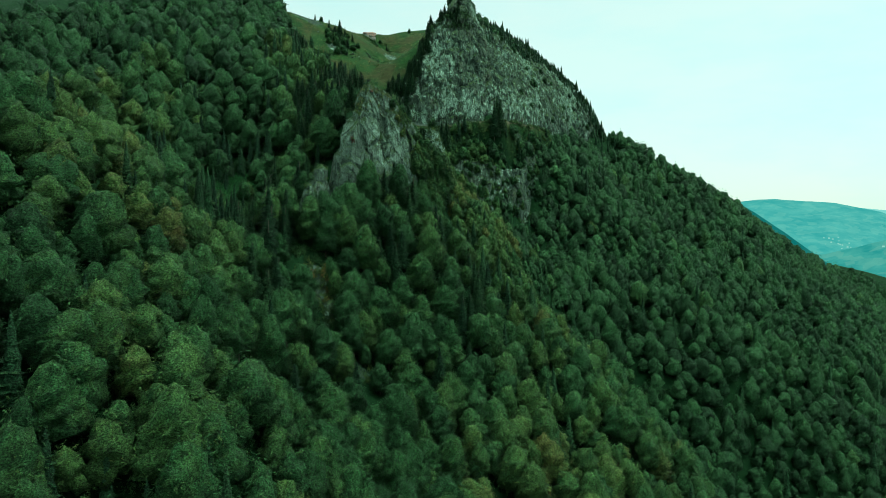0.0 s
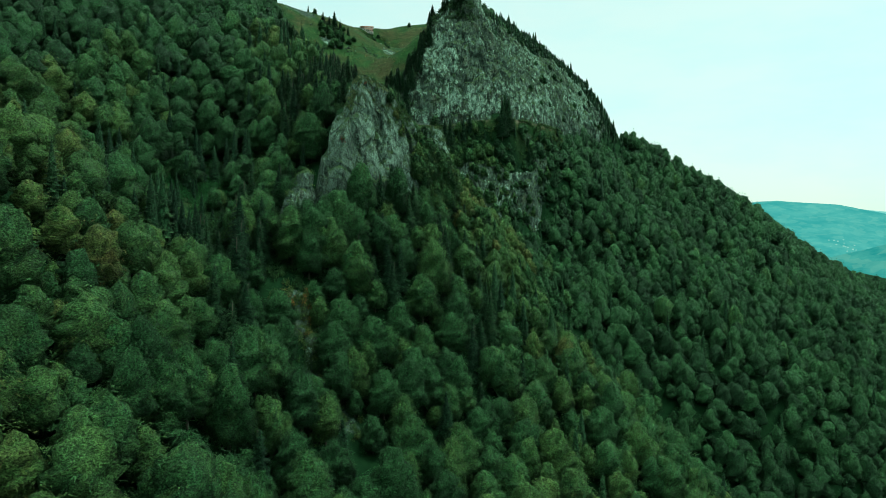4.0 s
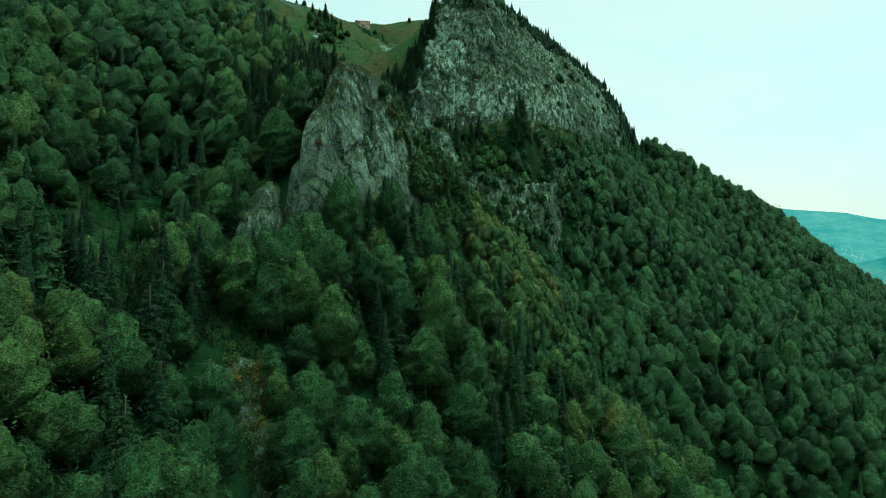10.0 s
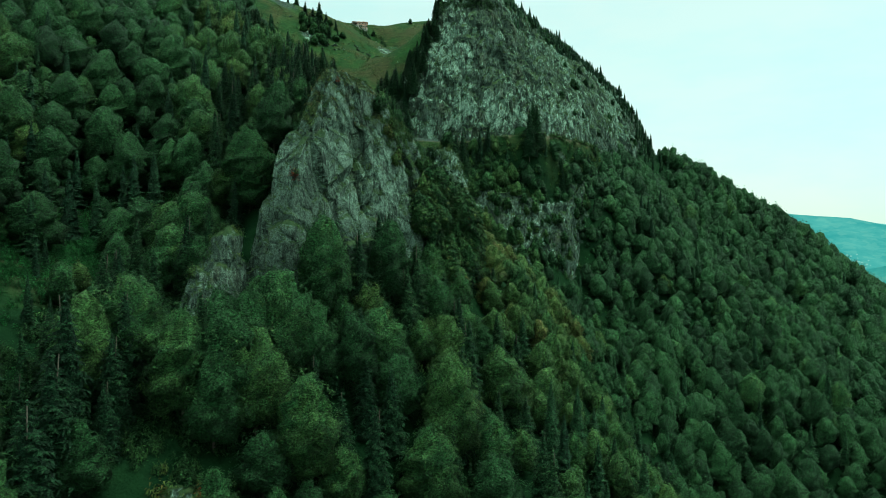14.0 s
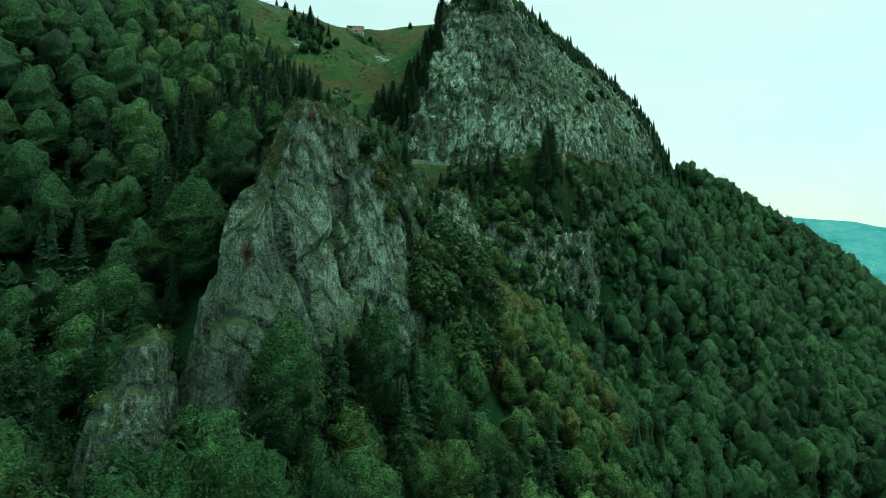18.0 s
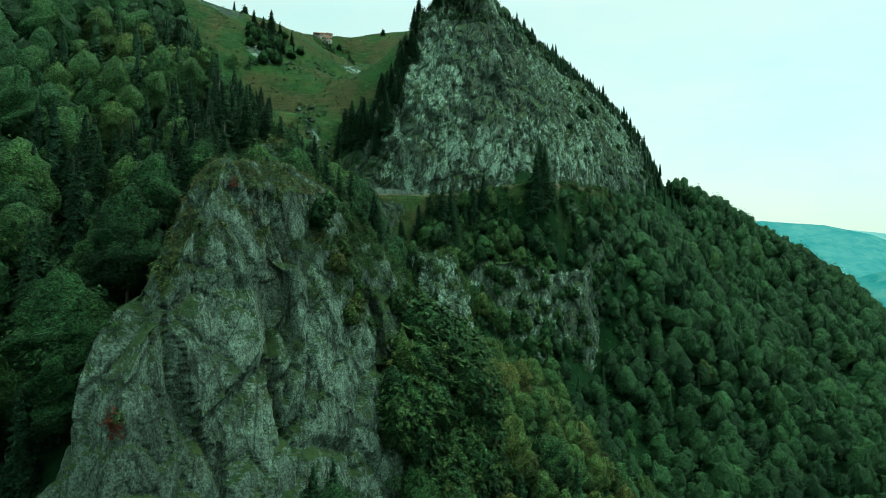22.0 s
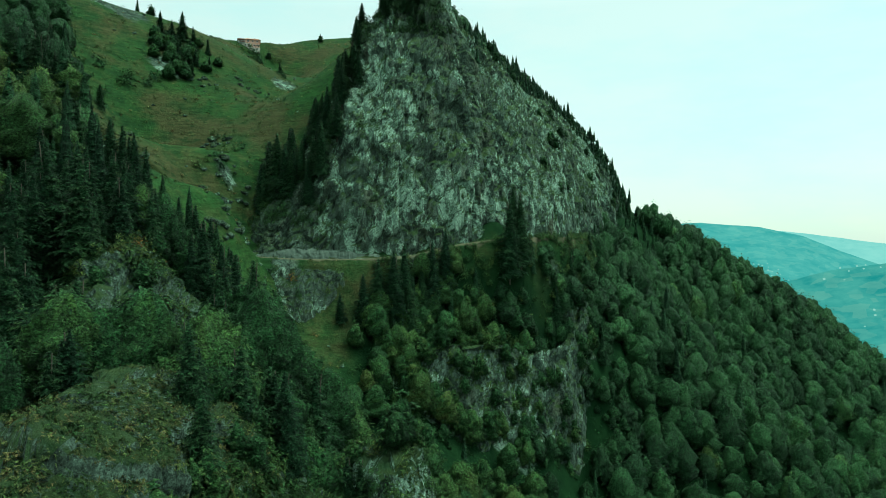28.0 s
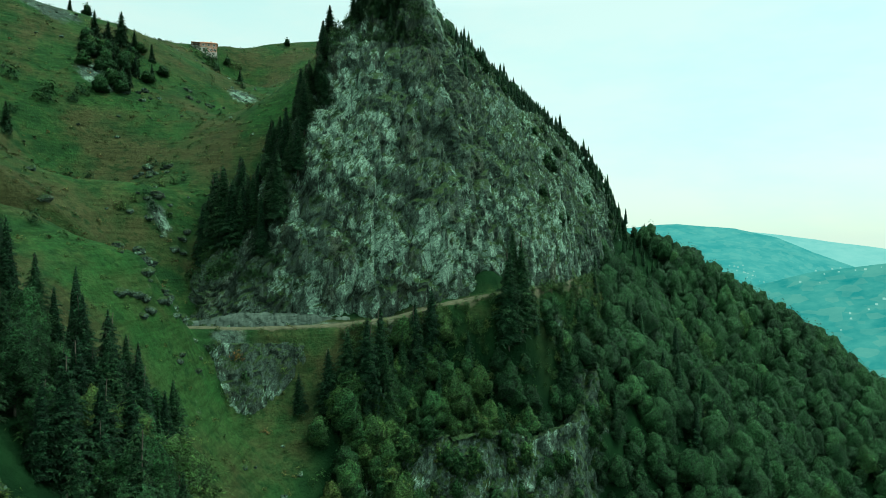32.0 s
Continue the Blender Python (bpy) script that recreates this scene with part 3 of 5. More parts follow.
def plant(name, meshes, x, y, z, turn, sx, sz, label, category, group, tilt=0.0):
    """A tree as a thing: its trunk, which carries the crown."""
    crown_me, trunk_me = meshes
    t = new(name, None)
    t.matrix_world = Matrix.Translation((x, y, z)) @ Matrix.Rotation(tilt, 4, 'X') @ Matrix.Rotation(turn, 4, 'Z') @ Matrix.Diagonal((sx, sx, sz, 1))
    for nm, me in (("trunk", trunk_me), ("crown", crown_me)):
        o = new(nm, me)
        o.parent = t
    return tagged(t, label, category, group)


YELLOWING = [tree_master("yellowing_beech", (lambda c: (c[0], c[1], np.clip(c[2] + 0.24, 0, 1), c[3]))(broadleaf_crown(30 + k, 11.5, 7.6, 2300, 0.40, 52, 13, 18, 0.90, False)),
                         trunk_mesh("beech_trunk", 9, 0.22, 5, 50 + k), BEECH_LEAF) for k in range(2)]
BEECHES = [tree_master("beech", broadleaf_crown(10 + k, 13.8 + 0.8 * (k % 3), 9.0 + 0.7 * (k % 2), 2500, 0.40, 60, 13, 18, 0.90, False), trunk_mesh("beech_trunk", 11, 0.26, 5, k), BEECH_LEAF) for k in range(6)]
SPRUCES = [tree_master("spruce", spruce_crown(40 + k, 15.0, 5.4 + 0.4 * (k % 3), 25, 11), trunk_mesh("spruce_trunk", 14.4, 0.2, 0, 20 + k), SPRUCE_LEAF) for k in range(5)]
# less added flank shade farther off, for the weaker contrast of hazy distance
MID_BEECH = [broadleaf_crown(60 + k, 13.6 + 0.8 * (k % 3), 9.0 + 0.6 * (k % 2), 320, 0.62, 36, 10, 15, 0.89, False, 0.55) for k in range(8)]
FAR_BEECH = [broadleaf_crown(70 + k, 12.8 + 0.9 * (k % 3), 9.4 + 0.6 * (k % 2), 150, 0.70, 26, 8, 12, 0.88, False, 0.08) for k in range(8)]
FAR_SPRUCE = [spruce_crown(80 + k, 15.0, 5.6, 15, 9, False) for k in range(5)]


SCRUB_SPRUCE = [spruce_crown(90 + k, 15.0, 7.0, 7, 6, False) for k in range(5)]


def wood_density(x, y, slope):
    """How willingly trees stand here: 0 on pasture, walls and the road."""
    d = 1 - pasture_at(x, y)
    d = d * (1 - on_rock(x, y)) * roadside(x, y) * (1 - smooth(-6, -4, inside(x, y, GULLY_PLAN)) * (y > 372))
    return d


def roadside(x, y):
    """No trees on the road, nor close above it."""
    k = road_blend(x, y)[0]
    below = y < np.interp(x, [p[0] for p in ROAD], [p[1] for p in ROAD])
    return (k < 0.02) | (below & (k < 0.4))


def on_rock(x, y):
    """The bare crags and walls, where no tree stands."""
    wall = smooth(0, 3, inside(x, y, WALL_PLAN))
    crag = smooth(-1, 1, inside(x, y, CRAG_PLAN))
    knob = ((x + 44) / 9) ** 2 + ((y - 248) / 10) ** 2 < 1
    scar = (((x + 28) / 4.0) ** 2 + ((y - 203) / 6) ** 2 < 1) | (((x + 37) / 6) ** 2 + ((y - 216) / 5) ** 2 < 1)
    run = np.clip(((x + 38) * 22 + (y - 222) * -34) / 1640, 0, 1)
    strip = np.hypot(x + 38 - 22 * run, y - 222 + 34 * run) < 4.2
    band = smooth(-0.6, 0.6, inside(x, y, BAND_PLAN) + 2.2 * fbm(x / 7, y / 7, 0 * x, 2, 23))
    fin = inside(x, y, FIN_PLAN) > -1
    bluff = ((x + 31) / 10) ** 2 + ((y - 340) / 17) ** 2 < 1
    gap = np.minimum(np.abs(y - np.interp(x, [-66, -58, -41, -27], [200, 188, 160, 148])), 99) * 0.6 < np.where((x > -45) & (x < -24), 2.6, 0)
    return np.clip(gap + wall + crag + knob + scar + strip + bluff + band + fin, 0, 1)


BAND_PLAN = [(8, 408), (22, 411), (34, 416), (48, 426), (60, 433), (68, 443), (66, 452), (60, 446), (46, 437), (32, 429), (20, 424), (6, 420)]
FIN_PLAN = [(-3, 314), (4, 313), (12, 317), (14, 330), (4, 336), (-3, 330)]
WALL_PLAN = [(-27, 440), (0, 444), (32, 450), (60, 466), (98, 526), (138, 598), (160, 634), (125, 634), (85, 622), (56, 550), (36, 512), (10, 488), (-6, 470)]
CRAG_PLAN = [(-42, 258), (-30, 253), (-18, 264), (-6, 282), (8, 300), (12, 325), (2, 330), (-12, 302), (-16, 318), (-26, 322), (-36, 300), (-42, 278)]


def slope_at(x, y, e=2.5):
    return np.hypot((base_height(x + e, y) - base_height(x - e, y)) / (2 * e), (base_height(x, y + e) - base_height(x, y - e)) / (2 * e))


def scatter():
    """Every tree of the woods: place, kind, size and tint."""
    rng = np.random.default_rng(7)
    step = 5.7
    gx, gy = np.meshgrid(np.arange(-172, 450, step), np.arange(96, 700, step), indexing="ij")
    gx = gx + rng.uniform(-0.46, 0.46, gx.shape) * step
    gy = gy + rng.uniform(-0.46, 0.46, gy.shape) * step
    x, y = gx.ravel(), gy.ravel()
    # beyond the crests nothing shows
    keep = (y < 640 + 0.05 * x + 30 * smooth(220, 300, x)) & (x < 380 + 0.2 * (y - 300)) & (np.abs(x) < 0.76 * y + 22)
    x, y = x[keep], y[keep]
    slope = slope_at(x, y)
    # more stems to the plan area where the ground is steep
    dens = wood_density(x, y, slope) * np.minimum(1.0, 0.72 * np.sqrt(1 + slope ** 2))
    keep = rng.uniform(0, 1, len(x)) < dens
    x, y = x[keep], y[keep]
    # a second, closer sowing on the steepest ground
    ex, ey = np.meshgrid(np.arange(-120, 200, 3.1), np.arange(130, 480, 3.1), indexing="ij")
    ex, ey = (ex + rng.uniform(-1.4, 1.4, ex.shape)).ravel(), (ey + rng.uniform(-1.4, 1.4, ey.shape)).ravel()
    es = slope_at(ex, ey)
    take = (es > 1.35) & (rng.uniform(0, 1, len(ex)) < 0.55 * wood_density(ex, ey, es))
    bx = rng.uniform(4, 66, 180)
    by = np.interp(bx, [-10, 2, 16, 30, 48, 70], [428, 438, 442, 445, 452, 474]) - rng.uniform(5.5, 26, 180)
    x, y = np.r_[x, ex[take], bx], np.r_[y, ey[take], by]
    z = height(x, y)
    patch = fbm(x / 55, y / 55, 0 * x, 3, 51)
    conifer_share = 0.05 + 0.14 * smooth(0.0, 0.4, patch)
    conifer_share += 0.55 * smooth(360, 390, y) * smooth(-110, -60, x) * (1 - smooth(-28, -12, x))
    conifer_share += 0.35 * smooth(338, 350, y) * (1 - smooth(415, 425, y)) * smooth(-56, -48, x) * (1 - smooth(-16, -10, x))
    conifer_share += 0.5 * smooth(312, 322, y) * (1 - smooth(368, 378, y)) * smooth(-66, -58, x) * (1 - smooth(-36, -30, x))
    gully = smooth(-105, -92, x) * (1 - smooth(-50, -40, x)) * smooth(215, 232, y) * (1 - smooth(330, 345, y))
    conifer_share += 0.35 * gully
    bank = np.interp(x, [p[0] for p in ROAD], [p[1] for p in ROAD]) - y
    conifer_share += 0.06 * (bank > 0) * (bank < 13) * (x > 14) * (x < 88)
    conifer_share += 0.30 * np.exp(-((x + 5) / 30) ** 2 - ((y - 240) / 30) ** 2)
    conifer_share += 0.9 * smooth(560, 600, y - 0.1 * x) * smooth(30, 60, x) * (1 - smooth(165, 185, x))
    conifer_share += 0.5 * np.exp(-((x + 68) / 18) ** 2 - ((y - 214) / 16) ** 2)
    conifer_share += 0.6 * (np.abs(y - np.interp(x, [-70, -62, -45, -30], [240, 225, 192, 166])) < 14) * (x > -70) * (x < -28)
    conifer_share += 0.22 * smooth(-4, 6, x) * (1 - smooth(40, 52, x)) * smooth(222, 232, y) * (1 - smooth(285, 300, y))
    conifer = rng.uniform(0, 1, len(x)) < conifer_share
    size = (0.48 + 0.80 * rng.uniform(0, 1, len(x)) ** 0.8) * (1 + 0.2 * patch)
    size *= 1 - 0.34 * smooth(-14, 0, x) * (1 - smooth(58, 80, x)) * smooth(262, 284, y) * (1 - smooth(425, 436, y))
    small = smooth(1.2, 1.9, slope_at(x, y))
    size *= 1 - 0.4 * small
    size *= 1 - 0.4 * smooth(-88, -78, x) * (1 - smooth(-62, -56, x)) * smooth(215, 232, y) * (1 - smooth(256, 266, y))
    size *= 1 - 0.28 * smooth(-62, -52, x) * (1 - smooth(-20, -12, x)) * smooth(345, 360, y) * (1 - smooth(412, 425, y))
    size *= np.where(conifer & (y > 560), 0.55, 1.0)
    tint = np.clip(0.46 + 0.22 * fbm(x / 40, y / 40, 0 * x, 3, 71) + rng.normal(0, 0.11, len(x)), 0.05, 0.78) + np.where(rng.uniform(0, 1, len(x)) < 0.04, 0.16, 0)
    # trees of the gully and nearest slope: shade put in as a darker tint
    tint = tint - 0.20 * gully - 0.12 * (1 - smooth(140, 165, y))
    return x, y, z, conifer, size, tint, rng


def stuff_of(name, templates, x, y, z, size, tint, leaf, rng, label, category):
    """Far trees joined in one mesh, each with its own turn, size and tint."""
    vs, fs, ts, ns, base = [], [], [], [], 0
    for k in range(len(x)):
        v, f, t, n = templates[int(rng.integers(len(templates)))]
        a = rng.uniform(0, 6.28)
        c, s = math.cos(a), math.sin(a)
        sx, sz = size[k] * rng.uniform(0.9, 1.1), size[k] * rng.uniform(0.88, 1.12)
        vs.append(np.stack([(v[:, 0] * c - v[:, 1] * s) * sx + x[k], (v[:, 0] * s + v[:, 1] * c) * sx + y[k], v[:, 2] * sz + z[k]], 1))
        ns.append(np.stack([n[:, 0] * c - n[:, 1] * s, n[:, 0] * s + n[:, 1] * c, n[:, 2]], 1))
        fs.append(f + base)
        ts.append(np.clip(t - 0.5 + tint[k], 0, 1))
        base += len(v)
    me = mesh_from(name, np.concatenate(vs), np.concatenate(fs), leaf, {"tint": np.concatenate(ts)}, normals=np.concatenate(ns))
    return tagged(new(name, me), label, category, kind="stuff")


def build_woods():
    x, y, z, conifer, size, tint, rng = scatter()
    # distance to the line along which the valley is crossed
    near = np.hypot(np.minimum(np.abs(x + 22), 400) * 0.85, np.maximum(0, y - 335) * 0.9) + np.maximum(0, 150 - y) * 1.5
    for which, count, name, masters, label, cat, group in (
            (~conifer, 210, "beech_tree", BEECHES, "broadleaved beech tree with a dense green summer crown", "tree", "beeches of the mountain wood"),
            (conifer, 130, "spruce_tree", SPRUCES, "dark green spruce with drooping boughs", "tree", "spruces of the mountain wood")):
        idx = np.where(which)[0]
        idx = idx[np.argsort(near[idx])]
        close, rest = idx[:count], idx[count:]
        for k in close:
            me = masters[int(rng.integers(len(masters)))]
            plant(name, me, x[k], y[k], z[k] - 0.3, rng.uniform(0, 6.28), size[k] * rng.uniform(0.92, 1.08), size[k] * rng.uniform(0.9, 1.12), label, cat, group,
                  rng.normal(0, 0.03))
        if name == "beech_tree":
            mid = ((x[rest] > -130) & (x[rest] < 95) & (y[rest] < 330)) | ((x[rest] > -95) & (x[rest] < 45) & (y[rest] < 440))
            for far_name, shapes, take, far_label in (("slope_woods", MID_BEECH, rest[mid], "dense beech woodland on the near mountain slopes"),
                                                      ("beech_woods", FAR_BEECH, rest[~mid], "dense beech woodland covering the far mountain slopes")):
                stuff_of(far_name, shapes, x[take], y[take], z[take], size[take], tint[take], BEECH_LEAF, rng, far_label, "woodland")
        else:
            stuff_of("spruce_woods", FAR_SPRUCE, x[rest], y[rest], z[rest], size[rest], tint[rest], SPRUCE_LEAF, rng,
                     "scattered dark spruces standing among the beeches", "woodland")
        print(name, len(close), len(rest))


build_woods()


for k, (tx, ty, ts) in enumerate([(-14, 258, 1.0), (-38, 211, 0.8), (-41, 214, 0.6), (22, 274, 0.9), (-24, 196, 0.8), (-58, 150, 1.1), (-75, 128, 1.0), (-50, 139, 0.9), (6, 240, 0.8), (58, 372, 0.9),
                                 (-20, 250, 0.7), (92, 402, 0.9), (30, 300, 0.9), (-3, 268, 0.7), (110, 452, 0.9), (-17, 331, 0.8), (-12, 335, 0.7), (-20, 327, 0.6), (-9, 338, 0.8), (-15, 344, 0.7), (-7, 331, 0.6)]):
    plant("yellowing_beech", YELLOWING[k % 2], tx, ty, float(height(np.array([tx]), np.array([ty]))[0]) - 0.3, k * 1.7, ts, ts, "beech tree with yellow-green turning leaves", "tree", "yellowing beeches")

# ---- rocks ----


def facets(x, y, z, seed):
    """Random flat facets: for each point the step of the nearest of scattered cells, tilted across the cell, and the nearness of its edge."""
    ix, iy, iz = (np.floor(v).astype(np.int64) for v in (x, y, z))
    best, second, value, other = np.full(x.shape, 1e9), np.full(x.shape, 1e9), 0 * x, 0 * x
    for dx in (-1, 0, 1):
        for dy in (-1, 0, 1):
            for dz in (-1, 0, 1):
                cx, cy, cz = ix + dx, iy + dy, iz + dz
                ox, oy, oz = (x - cx - 0.5 - 0.42 * hash3(cx, cy, cz, seed), y - cy - 0.5 - 0.42 * hash3(cx, cy, cz, seed + 1), z - cz - 0.5 - 0.42 * hash3(cx, cy, cz, seed + 2))
                d = ox * ox + oy * oy + oz * oz
                step = 0.6 * hash3(cx, cy, cz, seed + 3) + 0.9 * (ox * hash3(cx, cy, cz, seed + 4) + oy * hash3(cx, cy, cz, seed + 5) + oz * hash3(cx, cy, cz, seed + 6))
                nearer = d < best
                between = ~nearer & (d < second)
                other = np.where(nearer, value, np.where(between, step, other))
                second = np.where(nearer, best, np.minimum(second, d))
                value = np.where(nearer, step, value)
                best = np.minimum(best, d)
    gap = np.sqrt(second) - np.sqrt(best)
    near = 0.5 * np.clip(1 - gap / 0.22, 0, 1)
    return value * (1 - near) + other * near, np.clip(1 - gap / 0.12, 0, 1)


def rough_rock(p, nrm, amount, seed, grain=1.0, tall=1.0, rough=1.0):
    """Pushes rock points outward in tilted blocks, ribs and cracks."""
    x, y, z = p[:, 0] / grain, p[:, 1] / grain, p[:, 2] / grain
    wx, wy = 1.6 * fbm(x / 7, y / 7, z / 9, 2, seed + 5), 1.6 * fbm(x / 7, y / 7, z / 9, 2, seed + 6)
    big = fbm((x + wx) / 12, (y + wy) / 12, z / 20, 3, seed)
    block, joint = facets((x + wx) / 6.0, (y + wy) / 6.0, (z + wx) / (11 * tall), seed + 30)
    chip, seam = facets((x + wy) / 2.0, (y + wx) / 2.0, (z + wy) / (3.6 * tall), seed + 40)
    fine = fbm(x / 1.1, y / 1.1, z / 1.5, 3, seed + 3, True)
    return p + nrm * (amount * (0.75 * big + 1.0 * block + 0.38 * rough * chip - 0.6 * joint - 0.40 * rough * seam + 0.14 * rough * fine))[:, None]


def resample(points, n, closed=False):
    """n even points along a rounded polyline."""
    p = np.array(points, float)
    if closed:
        p = np.vstack([p, p[:1]])
    d = np.r_[0, np.cumsum(np.linalg.norm(np.diff(p[:, :2], axis=0), axis=1))]
    t = np.linspace(0, d[-1], n, endpoint=not closed)
    return np.stack([np.interp(t, d, p[:, k]) for k in range(p.shape[1])], 1)


def sheet_normals(g):
    du, dv = np.gradient(g, axis=0), np.gradient(g, axis=1)
    n = np.cross(du, dv)
    return n / np.maximum(np.linalg.norm(n, axis=2, keepdims=True), 1e-6)


def cliff_sheet(name, foot, top, nu, nv, amount, seed, lean=1.7, sink=3.0, material=None, grain=1.0, tall=1.0):
    """A rock wall between a foot line and a top line, steep at the foot and laid back at the top; its top turns down into the ground behind."""
    a, b = resample(foot, nu), resample(top, nu)
    v = np.linspace(0, 1, nv)
    g = np.zeros((nu, nv + 4, 3))
    for k in range(2):
        g[:, :nv, k] = a[:, None, k] + (b - a)[:, None, k] * (v ** lean)[None]
    g[:, :nv, 2] = a[:, None, 2] - sink + (b[:, 2] - a[:, 2] + sink)[:, None] * v[None]
    back = (b - a)[:, :2]
    back = back / np.maximum(np.linalg.norm(back, axis=1, keepdims=True), 1e-6)
    for j, (dist, drop) in enumerate(((2.5, 0.3), (5.5, 1.6), (8.0, 4.5), (9.0, 9.0))):
        g[:, nv + j, :2] = b[:, :2] + back * dist
        g[:, nv + j, 2] = b[:, 2] - drop
    n = sheet_normals(g)
    fade = np.ones(nv + 4)
    fade[nv + 1:] = (0.6, 0.3, 0.1)
    p = rough_rock(g.reshape(-1, 3), (n * fade[None, :, None]).reshape(-1, 3), amount, seed, grain, tall)
    return p, grid_faces(nu, nv + 4)


def tower(name, levels, nu, nv, amount, seed, grain=1.0, tall=1.0, rough=1.0):
    """A rock stack lofted through plan outlines at rising levels, closed on top."""
    rings = np.stack([np.c_[resample(outline, nu, True), np.full(nu, z)] for z, outline in levels])
    zs = np.array([z for z, _ in levels], float)
    t = np.linspace(zs[0], zs[-1], nv)
    g = np.zeros((nv, nu, 3))
    for k in range(2):
        for j in range(nu):
            g[:, j, k] = np.interp(t, zs, rings[:, j, k])
    g[:, :, 2] = t[:, None]
    centre = g[-1].mean(0)
    cap = np.stack([centre + (g[-1] - centre) * s + np.array([0, 0, 1.8 * (1 - s)]) for s in (0.92, 0.75, 0.5, 0.25, 0.02)])
    g = np.concatenate([g, cap])
    g = np.concatenate([g, g[:, :1]], 1)
    n = -np.cross(np.gradient(g, axis=0), np.gradient(g, axis=1))
    n = n / np.maximum(np.linalg.norm(n, axis=2, keepdims=True), 1e-6)
    n[:, -1] = n[:, 0]
    n[nv:] = n[nv:] * 0.4 + np.array([0, 0, 0.45])
    p = rough_rock(g.reshape(-1, 3), n.reshape(-1, 3), amount, seed, grain, tall, rough)
    f = grid_faces(g.shape[0], g.shape[1])[:, ::-1]
    return p, f


def rock_thing(name, shape, label, category, split=(), stone=None):
    """A rock as one thing; split names its blocks, each with the faces for which its test holds first."""
    p, f = shape
    stone = stone or ROCK
    if not split:
        return tagged(new(name, mesh_from(name, p, f, stone)), label, category)
    base = new(name, None)
    mid = p[f].mean(1)
    left = np.ones(len(f), bool)
    for nm, test in split:
        take = left & test(mid[:, 0], mid[:, 1], mid[:, 2])
        left &= ~take
        used, idx = np.unique(f[take], return_inverse=True)
        o = new(nm, mesh_from(nm, p[used], idx.reshape(-1, 4), stone))
        o.parent = base
    return tagged(base, label, category)


WALL_FOOT = [(-34, 452, 366), (-27, 440, 363), (-8, 443, 362), (12, 446, 363), (32, 450, 365), (60, 466, 366), (98, 526, 367), (138, 598, 372), (163, 640, 383), (176, 664, 384)]
WALL_TOP = [(-22, 476, 392), (-12, 468, 400), (2, 478, 437), (19, 490, 461), (30, 500, 471), (40, 506, 450), (52, 545, 459), (66, 600, 471), (86, 628, 471),
            (118, 640, 450), (137, 640, 434), (148, 640, 420), (156, 641, 407), (164, 646, 394)]
rock_thing("cliff", cliff_sheet("cliff", WALL_FOOT, WALL_TOP, 480, 160, 2.2, 11, 1.9, grain=1.2, tall=2.0), "grey lichen-spotted rock wall of the summit above the road", "cliff",
           (("wall_base", lambda x, y, z: z < 378), ("summit_tower", lambda x, y, z: z > 446), ("east_wall", lambda x, y, z: x > 60), ("main_wall", lambda x, y, z: z > 0)))

CRAG = [
    (304, [(-40, 257), (-31, 252), (-17, 263), (-5, 281), (9, 299), (15, 326), (2, 338), (-14, 340), (-30, 335), (-38, 306), (-42, 278)]),
    (324, [(-35, 261), (-29, 257), (-19, 269), (-8, 286), (5, 303), (9, 326), (0, 336), (-14, 338), (-28, 333), (-35, 306), (-37, 279)]),
    (337, [(-33, 264), (-28, 261), (-20, 274), (-10, 289), (-2, 307), (-1, 325), (-4, 333), (-14, 337), (-27, 331), (-33, 306), (-35, 281)]),
    (346, [(-30, 270), (-26, 267), (-20, 277), (-13, 290), (-7, 306), (-6, 319), (-9, 328), (-18, 333), (-27, 329), (-31, 306), (-32, 284)]),
    (355, [(-27, 276), (-24, 274), (-20, 279), (-17, 286), (-15.5, 299), (-15, 311), (-15.5, 319), (-19, 324), (-25, 323), (-28, 306), (-28, 287)]),
    (358, [(-25.5, 280), (-24, 278.5), (-21.5, 281), (-20, 288), (-19, 299), (-19, 308), (-20.5, 314), (-22, 317), (-24.5, 315), (-26, 304), (-26.5, 290)]),
]


def cleft(shape, x0, y0, wide, deep, z0, z1):
    """Cuts a leaning fissure back into a rock."""
    p, f = shape
    z = p[:, 2]
    d = np.hypot(p[:, 0] - x0 - 0.10 * (z - 330) - 1.2 * fbm(z / 9, 0 * z, 0 * z, 3, 5), p[:, 1] - y0)
    k = np.exp(-(d / wide) ** 4) * smooth(z0 - 5, z0 + 5, z) * (1 - smooth(z1 - 4, z1 + 3, z))
    p[:, 0] -= 0.35 * deep * k
    p[:, 1] += deep * k
    return p, f


rock_thing("rock_crag", cleft(cleft(tower("rock_crag", CRAG, 420, 180, 1.45, 21, 1.35, 1.3, 0.62), -19.0, 278, 2.3, 3.4, 306, 351), -9, 294, 2.6, 3.2, 306, 344), "tall weathered grey crag with ochre and lichen stains", "rock",
           (("crown_block", lambda x, y, z: z > 347), ("west_buttress", lambda x, y, z: x < -25), ("east_flank", lambda x, y, z: x > -12), ("front_face", lambda x, y, z: y < 305), ("rear_face", lambda x, y, z: z > 0)), PALE_ROCK)
KNOB = [
    (298, [(-50, 249), (-43, 243), (-36, 247), (-35, 257), (-40, 263), (-48, 260)]),
    (312, [(-46, 250), (-42, 247), (-38, 250), (-37, 257), (-40, 261), (-45, 258)]),
    (321.5, [(-42, 253), (-40, 252), (-38.5, 253), (-38, 257), (-39.5, 259), (-41.5, 257)]),
]
